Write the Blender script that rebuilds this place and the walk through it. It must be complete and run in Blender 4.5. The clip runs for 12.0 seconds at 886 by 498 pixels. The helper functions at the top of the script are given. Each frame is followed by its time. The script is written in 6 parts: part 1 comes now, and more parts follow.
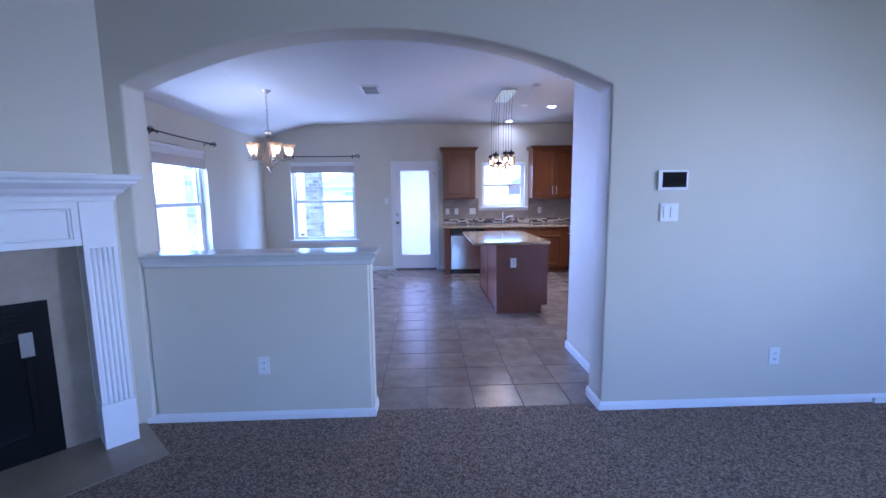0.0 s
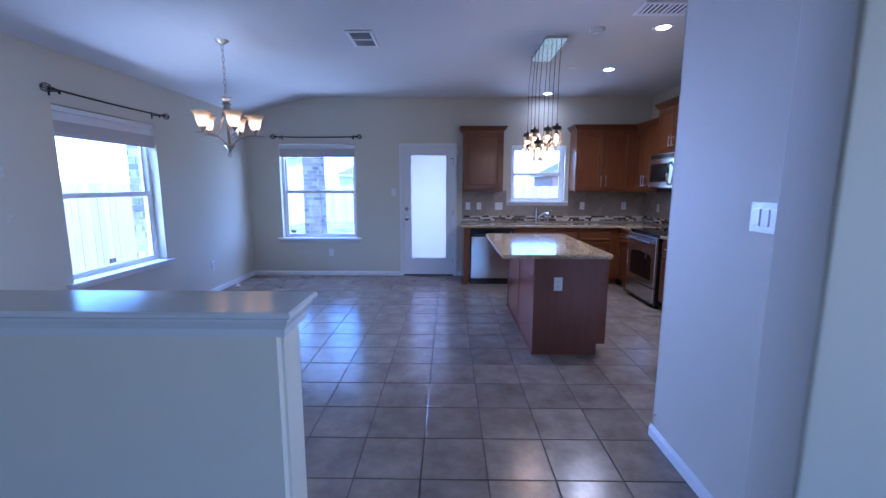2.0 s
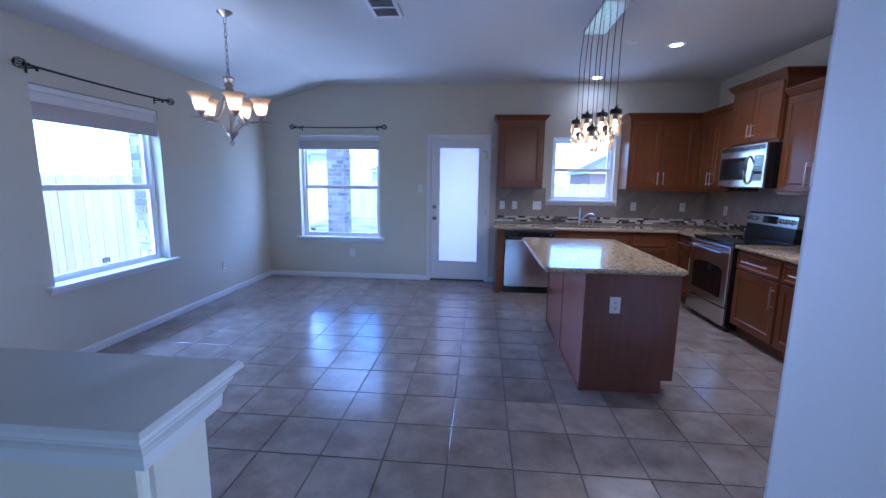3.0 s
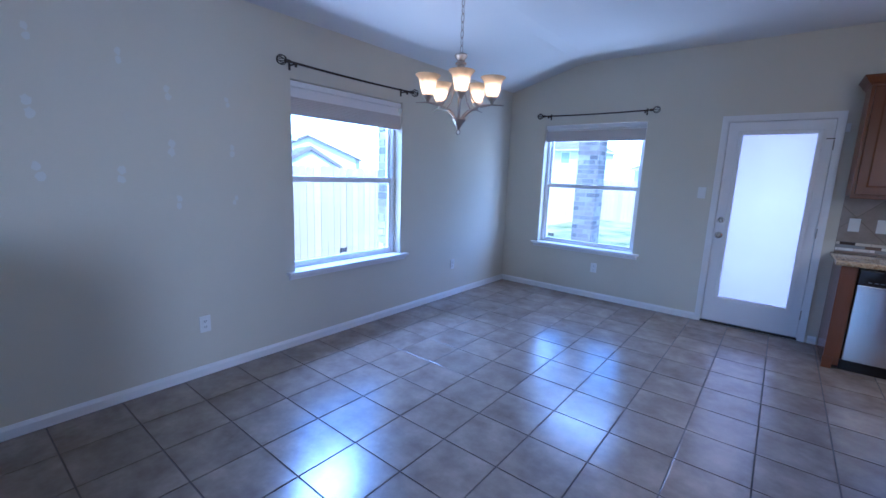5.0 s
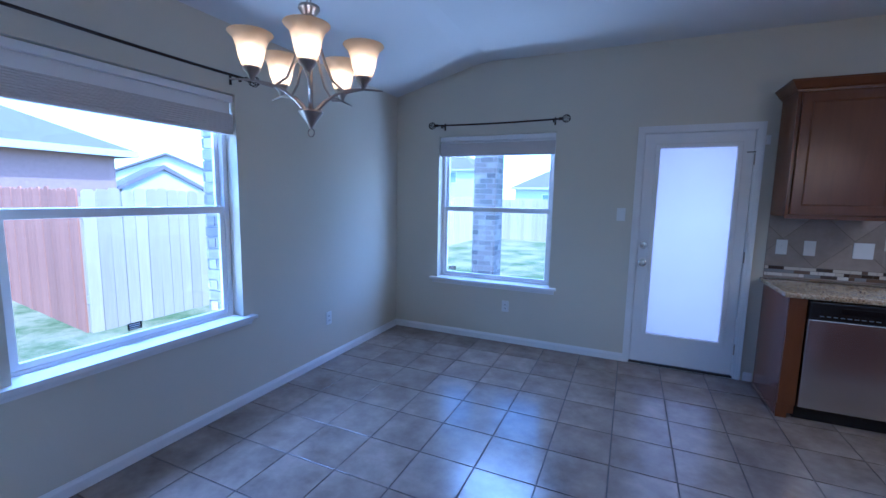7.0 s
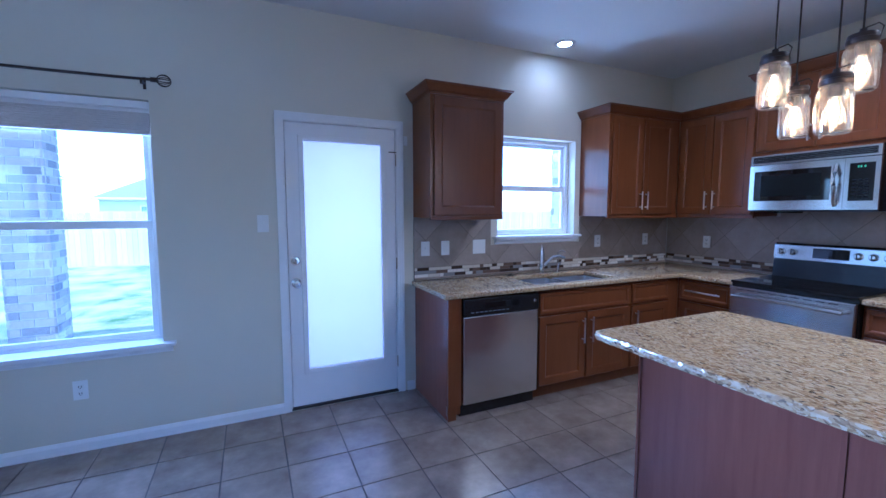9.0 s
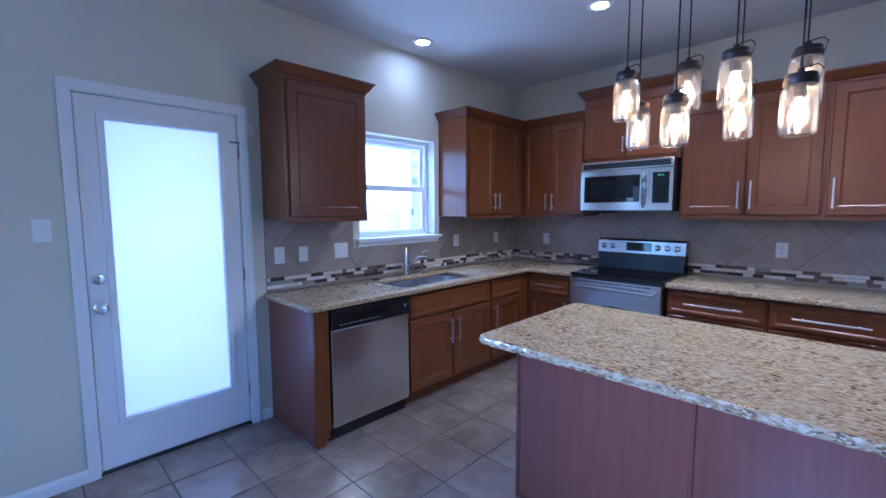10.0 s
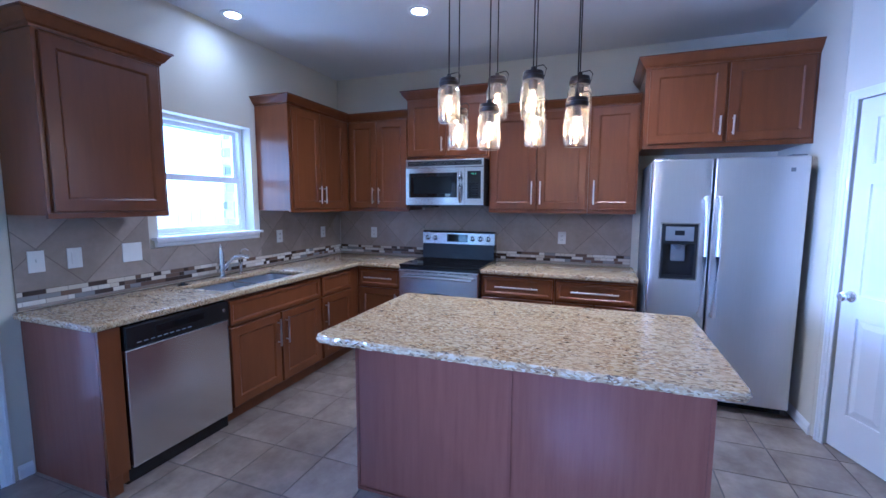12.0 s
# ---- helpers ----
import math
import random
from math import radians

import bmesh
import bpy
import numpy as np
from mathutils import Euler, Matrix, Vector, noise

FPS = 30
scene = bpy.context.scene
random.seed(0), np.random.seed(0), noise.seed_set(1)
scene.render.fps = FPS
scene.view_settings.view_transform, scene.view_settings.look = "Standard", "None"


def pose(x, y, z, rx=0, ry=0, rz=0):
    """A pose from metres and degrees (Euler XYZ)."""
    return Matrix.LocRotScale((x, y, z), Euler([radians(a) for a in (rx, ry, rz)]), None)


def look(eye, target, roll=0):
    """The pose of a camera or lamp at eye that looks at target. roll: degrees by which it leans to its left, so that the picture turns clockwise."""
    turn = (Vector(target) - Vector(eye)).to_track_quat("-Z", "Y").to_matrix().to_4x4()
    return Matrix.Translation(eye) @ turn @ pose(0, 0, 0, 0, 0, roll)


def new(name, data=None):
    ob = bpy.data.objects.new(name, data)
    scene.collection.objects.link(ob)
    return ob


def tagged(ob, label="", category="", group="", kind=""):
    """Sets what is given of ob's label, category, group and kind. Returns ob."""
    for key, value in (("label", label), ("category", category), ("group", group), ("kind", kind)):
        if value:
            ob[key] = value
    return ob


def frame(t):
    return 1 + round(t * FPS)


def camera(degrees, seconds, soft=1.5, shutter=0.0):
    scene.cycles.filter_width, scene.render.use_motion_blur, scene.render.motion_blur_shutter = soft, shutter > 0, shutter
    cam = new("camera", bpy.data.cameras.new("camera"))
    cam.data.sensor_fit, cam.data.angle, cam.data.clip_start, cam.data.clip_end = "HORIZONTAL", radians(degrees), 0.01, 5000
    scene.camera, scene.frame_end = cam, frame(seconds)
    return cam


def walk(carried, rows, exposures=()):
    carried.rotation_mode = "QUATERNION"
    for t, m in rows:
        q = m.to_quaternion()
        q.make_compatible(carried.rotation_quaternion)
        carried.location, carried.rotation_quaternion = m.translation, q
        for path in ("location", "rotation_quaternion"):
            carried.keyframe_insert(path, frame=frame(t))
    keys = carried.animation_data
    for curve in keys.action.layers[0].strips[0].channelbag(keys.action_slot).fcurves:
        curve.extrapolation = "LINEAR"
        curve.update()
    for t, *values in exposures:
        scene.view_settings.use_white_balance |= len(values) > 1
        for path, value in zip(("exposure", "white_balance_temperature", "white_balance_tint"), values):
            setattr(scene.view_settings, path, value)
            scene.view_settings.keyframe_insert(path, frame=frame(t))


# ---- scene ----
cam = camera(93.1, 12.0)
EXPOSURES = [(0.0, 3.8, 4130, 28), (2.5, 3.2, 4020, 22), (4.5, 3.35, 4060, 19), (5.5, 3.2, 4040, 18), (7.0, 2.95, 3880, 16), (9.0, 3.45, 3780, 18), (10.5, 3.6, 3720, 17), (12.0, 3.78, 3800, 18)]
PATH = [
    (0, (0.771, 0.782, 1.454), (0.85, 2.764, 1.199), -0.6),
    (0.5, (0.807, 1.151, 1.463), (0.864, 3.133, 1.197), -0.6),
    (1, (0.88, 1.548, 1.451), (0.918, 3.529, 1.176), -0.4),
    (1.5, (0.902, 1.925, 1.44), (0.913, 3.904, 1.152), -0.1),
    (2, (0.891, 2.274, 1.454), (0.864, 4.251, 1.156), 0.1),
    (2.5, (0.915, 2.628, 1.452), (0.84, 4.604, 1.151), 0.4),
    (2.7, (0.895, 2.741, 1.447), (0.794, 4.715, 1.139), 0.5),
    (4.3, (0.897, 3.595, 1.437), (0.034, 5.368, 1.1), 2.0),
    (4.5, (0.837, 3.685, 1.449), (-0.151, 5.39, 1.105), 2.0),
    (5, (0.678, 3.887, 1.443), (-0.549, 5.428, 1.092), 2.1),
    (5.5, (0.517, 4.129, 1.464), (-0.801, 5.594, 1.126), 2.0),
    (6, (0.33, 4.343, 1.473), (-0.939, 5.857, 1.164), 1.8),
    (6.5, (0.206, 4.605, 1.467), (-0.881, 6.263, 1.202), 1.5),
    (7, (0.095, 4.901, 1.473), (-0.711, 6.715, 1.228), 1.1),
    (7.2, (0.049, 5.011, 1.477), (-0.617, 6.882, 1.241), 0.9),
    (8.8, (-0.08, 5.846, 1.428), (0.604, 7.717, 1.251), 0.0),
    (9, (-0.066, 5.908, 1.43), (0.766, 7.718, 1.252), -0.1),
    (9.5, (-0.032, 6.048, 1.442), (1.128, 7.667, 1.26), -0.3),
    (10, (-0.082, 6.153, 1.446), (1.342, 7.545, 1.26), -0.2),
    (10.5, (-0.094, 6.202, 1.435), (1.52, 7.368, 1.245), -0.1),
    (11, (-0.088, 6.193, 1.442), (1.653, 7.156, 1.236), 0.0),
    (11.5, (-0.098, 6.196, 1.446), (1.719, 7.004, 1.234), 0.1),
    (12, (-0.113, 6.195, 1.449), (1.749, 6.892, 1.234), 0.2),
]
walk(cam, [(t, look(eye, target, roll)) for t, eye, target, roll in PATH], EXPOSURES)

# ---- world and light ----
world = bpy.data.worlds.new("world")
scene.world = world
world.use_nodes = True
_n = world.node_tree.nodes
_sky = _n.new("ShaderNodeTexSky")
_sky.sky_type = "NISHITA"
_sky.sun_disc = False
SUN_EL, SUN_AZ = 52.0, 125.0      # the sun stands over the street side of the house
_sky.sun_elevation = radians(SUN_EL)
_sky.sun_rotation = radians(SUN_AZ)
world.node_tree.links.new(_sky.outputs[0], _n["Background"].inputs[0])
_n["Background"].inputs[1].default_value = 0.12

sun = new("sun", bpy.data.lights.new("sun", "SUN"))
sun.data.energy, sun.data.angle, sun.data.color = 1.1, radians(0.5), (1.0, 0.95, 0.88)
_az, _el = radians(SUN_AZ), radians(SUN_EL)
_dir = Vector((math.sin(_az) * math.cos(_el), math.cos(_az) * math.cos(_el), math.sin(_el)))
sun.matrix_world = look(_dir * 30, (0, 0, 0))


def fill_lamp(x, y, z, tx, ty, tz, w, h, power, color=(0.64, 0.75, 1.0), spread=180.0):
    """Area lamp added outside an opening to stand in for sky or sunlit ground."""
    lamp = new("fill_light", bpy.data.lights.new("fill_light", "AREA"))
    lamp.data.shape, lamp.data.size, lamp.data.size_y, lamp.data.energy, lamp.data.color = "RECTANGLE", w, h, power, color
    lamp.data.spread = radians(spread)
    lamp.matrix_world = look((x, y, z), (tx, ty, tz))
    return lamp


# added lamps over the window heads and behind the door pane
fill_lamp(-3.2, 6.42, 2.65, 0.9, 5.2, 1.0, 1.1, 1.0, 19.0)
fill_lamp(-1.19, 9.65, 2.40, -1.19, 7.6, 0.6, 1.1, 0.45, 5.5)
fill_lamp(2.29, 9.65, 2.45, 2.29, 7.6, 0.8, 0.8, 0.5, 5.5)
fill_lamp(0.565, 9.85, 1.15, 0.565, 7.6, 1.0, 1.0, 1.9, 5.6, (0.86, 0.88, 1.0))
# added lamps behind unseen living room windows, the last aimed at the dining wall
fill_lamp(3.1, -3.2, 2.6, 1.3, 1.5, 1.0, 2.2, 0.8, 7.5, (1.0, 0.93, 0.88))
fill_lamp(6.25, 1.15, 1.55, -2.3, 4.75, 1.5, 0.9, 1.2, 1.15, (1.0, 0.93, 0.84), 50.0)
# added unseen lamp aimed slantwise through the porch window at the passage wall
fill_lamp(-2.55, 10.35, 1.50, 2.09, 4.1, 1.5, 0.7, 1.2, 4.2, (0.76, 0.81, 1.0), 50.0)
# added lamps below the sills for sunlight thrown up by lawn and patio
BOUNCE = (1.0, 0.97, 0.86)
fill_lamp(-2.80, 6.32, 0.22, 0.2, 5.6, 2.2, 1.1, 0.4, 6.0, BOUNCE)
fill_lamp(-1.19, 9.50, 0.22, -1.19, 7.6, 1.9, 1.1, 0.4, 4.0, BOUNCE)
fill_lamp(2.29, 9.50, 0.82, 2.29, 7.6, 2.4, 0.75, 0.4, 2.0, BOUNCE)


# ---- materials ----
def material(name, color, rough=0.5, metal=0.0, spec=0.5):
    m = bpy.data.materials.new(name)
    m.use_nodes = True
    b = m.node_tree.nodes["Principled BSDF"]
    b.inputs["Base Color"].default_value = (*color, 1)
    b.inputs["Roughness"].default_value = rough
    b.inputs["Metallic"].default_value = metal
    b.inputs["Specular IOR Level"].default_value = spec
    return m, m.node_tree.nodes, m.node_tree.links, b


def coords(n, l, scale=(1, 1, 1), rot=(0, 0, 0), kind="Object"):
    c = n.new("ShaderNodeTexCoord")
    mp = n.new("ShaderNodeMapping")
    mp.inputs["Scale"].default_value = scale
    mp.inputs["Rotation"].default_value = rot
    l.new(c.outputs[kind], mp.inputs["Vector"])
    return mp.outputs[0]


def noise_tex(n, l, vec, scale, detail=4.0, rough=0.55):
    t = n.new("ShaderNodeTexNoise")
    t.inputs["Scale"].default_value = scale
    t.inputs["Detail"].default_value = detail
    t.inputs["Roughness"].default_value = rough
    l.new(vec, t.inputs["Vector"])
    return t.outputs["Fac"]


def ramp(n, l, fac, stops):
    r = n.new("ShaderNodeValToRGB")
    e = r.color_ramp.elements
    while len(e) < len(stops):
        e.new(0.5)
    for el, (p, c) in zip(e, stops):
        el.position, el.color = p, (*c, 1)
    l.new(fac, r.inputs[0])
    return r.outputs[0]


def mix(n, l, fac, a, b, mode="MIX"):
    m = n.new("ShaderNodeMix")
    m.data_type, m.blend_type = "RGBA", mode
    for sock, v in ((m.inputs[0], fac), (m.inputs[6], a), (m.inputs[7], b)):
        if isinstance(v, (int, float)):
            sock.default_value = v
        elif isinstance(v, tuple):
            sock.default_value = (*v, 1)
        else:
            l.new(v, sock)
    return m.outputs[2]


def bump(n, l, b, height, strength=0.2, dist=0.01):
    k = n.new("ShaderNodeBump")
    k.inputs["Strength"].default_value = strength
    k.inputs["Distance"].default_value = dist
    l.new(height, k.inputs["Height"])
    l.new(k.outputs[0], b.inputs["Normal"])


def rough_by(n, l, b, fac, lo, hi):
    r = n.new("ShaderNodeMapRange")
    r.inputs[3].default_value, r.inputs[4].default_value = lo, hi
    l.new(fac, r.inputs[0])
    l.new(r.outputs[0], b.inputs["Roughness"])


def painted_wall(name, color, tex=0.12):
    m, n, l, b = material(name, color, 0.6, spec=0.3)
    v = coords(n, l)
    big = noise_tex(n, l, v, 1.3, 3)
    fine = noise_tex(n, l, v, 90, 3)
    l.new(mix(n, l, big, tuple(c * 0.95 for c in color), tuple(min(1, c * 1.04) for c in color)), b.inputs["Base Color"])
    bump(n, l, b, fine, tex, 0.004)
    return m


WALL = painted_wall("wall_paint", (0.625, 0.59, 0.485))
CEIL = painted_wall("ceiling_paint", (0.66, 0.66, 0.645), 0.2)


def white_paint(name, color=(0.80, 0.80, 0.80), rough=0.35):
    m, n, l, b = material(name, color, rough)
    v = coords(n, l)
    f = noise_tex(n, l, v, 6, 4)
    l.new(mix(n, l, f, tuple(c * 0.94 for c in color), color), b.inputs["Base Color"])
    rough_by(n, l, b, f, rough - 0.06, rough + 0.1)
    return m


WHITE = white_paint("white_trim_paint")
DOORWHITE = white_paint("white_door_paint", (0.78, 0.78, 0.79), 0.4)
VINYL = white_paint("white_vinyl", (0.82, 0.82, 0.82), 0.36)
PLATE = white_paint("white_plastic", (0.78, 0.78, 0.76), 0.35)
CAP = white_paint("white_gloss_paint", (0.66, 0.67, 0.65), 0.14)


def wood(name, dark, light, rough=0.3, along="z", stretch=14.0):
    m, n, l, b = material(name, light, rough, spec=0.42)
    s = {"x": (1, stretch, stretch), "y": (stretch, 1, stretch), "z": (stretch, stretch, 1)}[along]
    v = coords(n, l, s)
    f = noise_tex(n, l, v, 2.2, 6, 0.6)
    g = noise_tex(n, l, v, 14.0, 3, 0.7)
    c = ramp(n, l, f, [(0.05, dark), (0.95, light)])
    oi = n.new("ShaderNodeObjectInfo")
    c2 = mix(n, l, 0.1, c, ramp(n, l, g, [(0.3, dark), (0.7, light)]))
    hs = n.new("ShaderNodeHueSaturation")
    mr = n.new("ShaderNodeMapRange")
    mr.inputs[3].default_value, mr.inputs[4].default_value = 0.88, 1.12
    l.new(oi.outputs["Random"], mr.inputs[0])
    l.new(mr.outputs[0], hs.inputs["Value"])
    l.new(c2, hs.inputs["Color"])
    l.new(hs.outputs[0], b.inputs["Base Color"])
    b.inputs["Roughness"].default_value = rough + 0.02
    return m


CHERRY = wood("cherry_cabinet_wood", (0.090, 0.027, 0.0065), (0.168, 0.058, 0.015), 0.27, stretch=9)
PANEL = wood("cherry_veneer_panel", (0.130, 0.048, 0.029), (0.205, 0.084, 0.053), 0.17, stretch=14)


def granite_material():
    m, n, l, b = material("granite", (0.5, 0.4, 0.28), 0.1)
    v = coords(n, l, (1.15, 0.48, 1.0), (0, 0, 0.1))
    w = n.new("ShaderNodeTexNoise")
    w.inputs["Scale"].default_value = 30
    l.new(v, w.inputs["Vector"])
    vv = n.new("ShaderNodeVectorMath")
    vv.operation = "MULTIPLY_ADD"
    vv.inputs[1].default_value = (0.03, 0.03, 0.03)
    l.new(w.outputs["Color"], vv.inputs[0])
    l.new(v, vv.inputs[2])
    vo = n.new("ShaderNodeTexVoronoi")
    vo.inputs["Scale"].default_value = 150
    l.new(vv.outputs[0], vo.inputs["Vector"])
    sep = n.new("ShaderNodeSeparateColor")
    l.new(vo.outputs["Color"], sep.inputs[0])
    base = ramp(n, l, sep.outputs[0], [(0.0, (0.05, 0.034, 0.02)), (0.08, (0.21, 0.125, 0.052)), (0.36, (0.45, 0.30, 0.13)), (0.62, (0.58, 0.44, 0.23)), (0.84, (0.70, 0.60, 0.40)), (1.0, (0.38, 0.23, 0.095))])
    big = noise_tex(n, l, v, 9, 5, 0.6)
    c = mix(n, l, ramp(n, l, big, [(0.42, (0, 0, 0)), (0.7, (0.55, 0.55, 0.55))]), base, (0.62, 0.50, 0.30))
    fine = noise_tex(n, l, v, 120, 2)
    c = mix(n, l, ramp(n, l, fine, [(0.64, (0, 0, 0)), (0.74, (0.55, 0.55, 0.55))]), c, (0.06, 0.045, 0.035))
    hs = n.new("ShaderNodeHueSaturation")
    hs.inputs["Value"].default_value = 0.80
    hs.inputs["Saturation"].default_value = 0.98
    l.new(c, hs.inputs["Color"])
    l.new(hs.outputs[0], b.inputs["Base Color"])
    rough_by(n, l, b, big, 0.06, 0.16)
    return m


GRANITE = granite_material()


def tile_material(name, a, bcol, rough=0.25, rnd=0.12, scale=5.0, bumpy=0.05, gloss=0.6):
    m, n, l, b = material(name, a, rough, spec=gloss)
    g = n.new("ShaderNodeNewGeometry")
    mp = n.new("ShaderNodeMapping")
    l.new(g.outputs["Position"], mp.inputs["Vector"])
    oi = n.new("ShaderNodeObjectInfo")
    add = n.new("ShaderNodeVectorMath")
    add.operation = "MULTIPLY_ADD"
    add.inputs[1].default_value = (7.0, 3.0, 5.0)
    cmb = n.new("ShaderNodeCombineXYZ")
    for i in range(3):
        l.new(oi.outputs["Random"], cmb.inputs[i])
    l.new(cmb.outputs[0], add.inputs[0])
    l.new(mp.outputs[0], add.inputs[2])
    f = noise_tex(n, l, add.outputs[0], scale, 6, 0.62)
    s = noise_tex(n, l, add.outputs[0], scale * 6, 4)
    c = ramp(n, l, f, [(0.3, a), (0.7, bcol)])
    hs = n.new("ShaderNodeHueSaturation")
    mr = n.new("ShaderNodeMapRange")
    mr.inputs[3].default_value, mr.inputs[4].default_value = 1 - rnd, 1 + rnd
    l.new(oi.outputs["Random"], mr.inputs[0])
    l.new(mr.outputs[0], hs.inputs["Value"])
    l.new(mix(n, l, 0.12, c, s, "OVERLAY"), hs.inputs["Color"])
    l.new(hs.outputs[0], b.inputs["Base Color"])
    rough_by(n, l, b, s, rough - 0.04, rough + 0.04)
    bump(n, l, b, f, bumpy, 0.003)
    return m


FLOORTILE = tile_material("floor_tile", (0.165, 0.128, 0.096), (0.295, 0.240, 0.190), 0.22, 0.07, bumpy=0.02, gloss=1.0)
SPLASH = tile_material("backsplash_tile", (0.25, 0.205, 0.16), (0.35, 0.29, 0.235), 0.4, 0.08)
SURROUND = tile_material("fireplace_tile", (0.23, 0.185, 0.13), (0.31, 0.255, 0.185), 0.4, 0.05)


def plain(name, color, rough=0.6, scale=30.0, amount=0.15, metal=0.0, spec=0.5, bmp=0.1):
    m, n, l, b = material(name, color, rough, metal, spec)
    v = coords(n, l)
    f = noise_tex(n, l, v, scale, 4)
    l.new(mix(n, l, f, tuple(c * (1 - amount) for c in color), tuple(min(1, c * (1 + amount)) for c in color)), b.inputs["Base Color"])
    bump(n, l, b, f, bmp, 0.003)
    return m


GROUT = plain("grout", (0.075, 0.062, 0.052), 0.85)
SPLASHGROUT = plain("light_grout", (0.20, 0.162, 0.128), 0.8)
BLACK = plain("black_plastic", (0.012, 0.012, 0.013), 0.25, 40, 0.2, bmp=0.02)
BLACKGLASS = plain("black_glass", (0.008, 0.008, 0.009), 0.05, 8, 0.1, bmp=0.0)
IRON = plain("dark_bronze_metal", (0.035, 0.026, 0.02), 0.45, 60, 0.3, 0.7)
FIREBLACK = plain("black_painted_steel", (0.006, 0.006, 0.007), 0.42, 25, 0.2, spec=0.12)
FIREGLASS = plain("dark_fireplace_glass", (0.008, 0.009, 0.010), 0.2, 12, 0.3, spec=0.2)
PATCH = painted_wall("touch_up_paint", (0.66, 0.655, 0.60))
RUBBER = plain("dark_rubber", (0.03, 0.028, 0.026), 0.7)
SHADE = plain("beige_shade_fabric", (0.56, 0.53, 0.51), 0.85, 60, 0.06)
CONCRETE = plain("patio_concrete", (0.42, 0.42, 0.40), 0.9, 9, 0.12)
ROOF = plain("roof_shingle", (0.15, 0.125, 0.125), 0.9, 20, 0.3)
SIDING = plain("pale_siding", (0.50, 0.49, 0.46), 0.8, 5, 0.05)
FENCEWOOD = wood("weathered_cedar", (0.34, 0.27, 0.19), (0.50, 0.42, 0.31), 0.8)
FENCERED = wood("stained_cedar", (0.30, 0.13, 0.075), (0.42, 0.20, 0.12), 0.8)


def brick_material():
    m, n, l, b = material("grey_brick", (0.3, 0.27, 0.26), 0.85)
    oi = n.new("ShaderNodeNewGeometry")
    c = ramp(n, l, oi.outputs["Random Per Island"], [(0.0, (0.14, 0.13, 0.135)), (0.35, (0.26, 0.23, 0.22)), (0.7, (0.34, 0.29, 0.27)), (1.0, (0.42, 0.38, 0.35))])
    v = coords(n, l)
    f = noise_tex(n, l, v, 45, 4)
    l.new(mix(n, l, 0.3, c, f, "OVERLAY"), b.inputs["Base Color"])
    bump(n, l, b, f, 0.3, 0.004)
    return m


BRICK = brick_material()
HOUSEGLASS = plain("far_window_glass", (0.22, 0.25, 0.28), 0.15, 6, 0.1)
REDBRICK = plain("red_brick_wall", (0.30, 0.19, 0.155), 0.85, 12, 0.25)
MORTAR = plain("mortar", (0.4, 0.38, 0.36), 0.9)


def carpet_material():
    m, n, l, b = material("brown_carpet", (0.2, 0.16, 0.13), 0.95, spec=0.1)
    v = coords(n, l)
    f = noise_tex(n, l, v, 85, 3, 0.75)
    g = noise_tex(n, l, v, 24, 4, 0.7)
    c = ramp(n, l, f, [(0.42, (0.075, 0.058, 0.044)), (0.60, (0.46, 0.37, 0.29))])
    l.new(mix(n, l, 0.35, c, ramp(n, l, g, [(0.35, (0.10, 0.08, 0.064)), (0.65, (0.30, 0.245, 0.195))])), b.inputs["Base Color"])
    bump(n, l, b, f, 0.9, 0.012)
    return m


CARPET = carpet_material()


def grass_material():
    m, n, l, b = material("lawn", (0.1, 0.12, 0.04), 0.95, spec=0.1)
    v = coords(n, l)
    f = noise_tex(n, l, v, 1.2, 6, 0.7)
    g = noise_tex(n, l, v, 40, 3)
    c = ramp(n, l, f, [(0.35, (0.07, 0.11, 0.03)), (0.55, (0.26, 0.24, 0.13)), (0.8, (0.36, 0.31, 0.2))])
    l.new(mix(n, l, 0.3, c, g, "OVERLAY"), b.inputs["Base Color"])
    bump(n, l, b, g, 0.6, 0.03)
    return m


LAWN = grass_material()


def steel_material(name, color, along, rough=0.24):
    m, n, l, b = material(name, color, rough, 1.0)
    s = {"x": (1, 90, 90), "y": (90, 1, 90), "z": (90, 90, 1)}[along]
    v = coords(n, l, s)
    f = noise_tex(n, l, v, 6, 3)
    big = noise_tex(n, l, coords(n, l), 2.0, 2)
    streak = noise_tex(n, l, coords(n, l, {"x": (0.5, 22, 22), "y": (22, 0.5, 22), "z": (22, 22, 0.5)}[along]), 1.0, 3)
    rough_by(n, l, b, streak, rough - 0.03, rough + 0.04)
    worn = mix(n, l, big, tuple(c * 0.93 for c in color), color)
    l.new(mix(n, l, 0.16, worn, f, "OVERLAY"), b.inputs["Base Color"])
    return m


STEEL = steel_material("brushed_steel", (0.70, 0.69, 0.67), "x", 0.22)
STEELV = steel_material("brushed_steel_upright", (0.74, 0.73, 0.71), "z", 0.34)
DWSTEEL = steel_material("dark_brushed_steel", (0.74, 0.73, 0.70), "z", 0.21)
SINKSTEEL = steel_material("sink_steel", (0.6, 0.6, 0.6), "x", 0.34)
HANDLE = steel_material("satin_steel_handle", (0.66, 0.64, 0.61), "z", 0.34)
KNOBSTEEL = steel_material("bright_satin_nickel", (0.72, 0.70, 0.67), "z", 0.22)
NICKEL = steel_material("satin_nickel", (0.42, 0.37, 0.32), "z", 0.32)
CHROME = plain("chrome", (0.72, 0.72, 0.73), 0.12, 10, 0.04, 1.0, bmp=0.0)
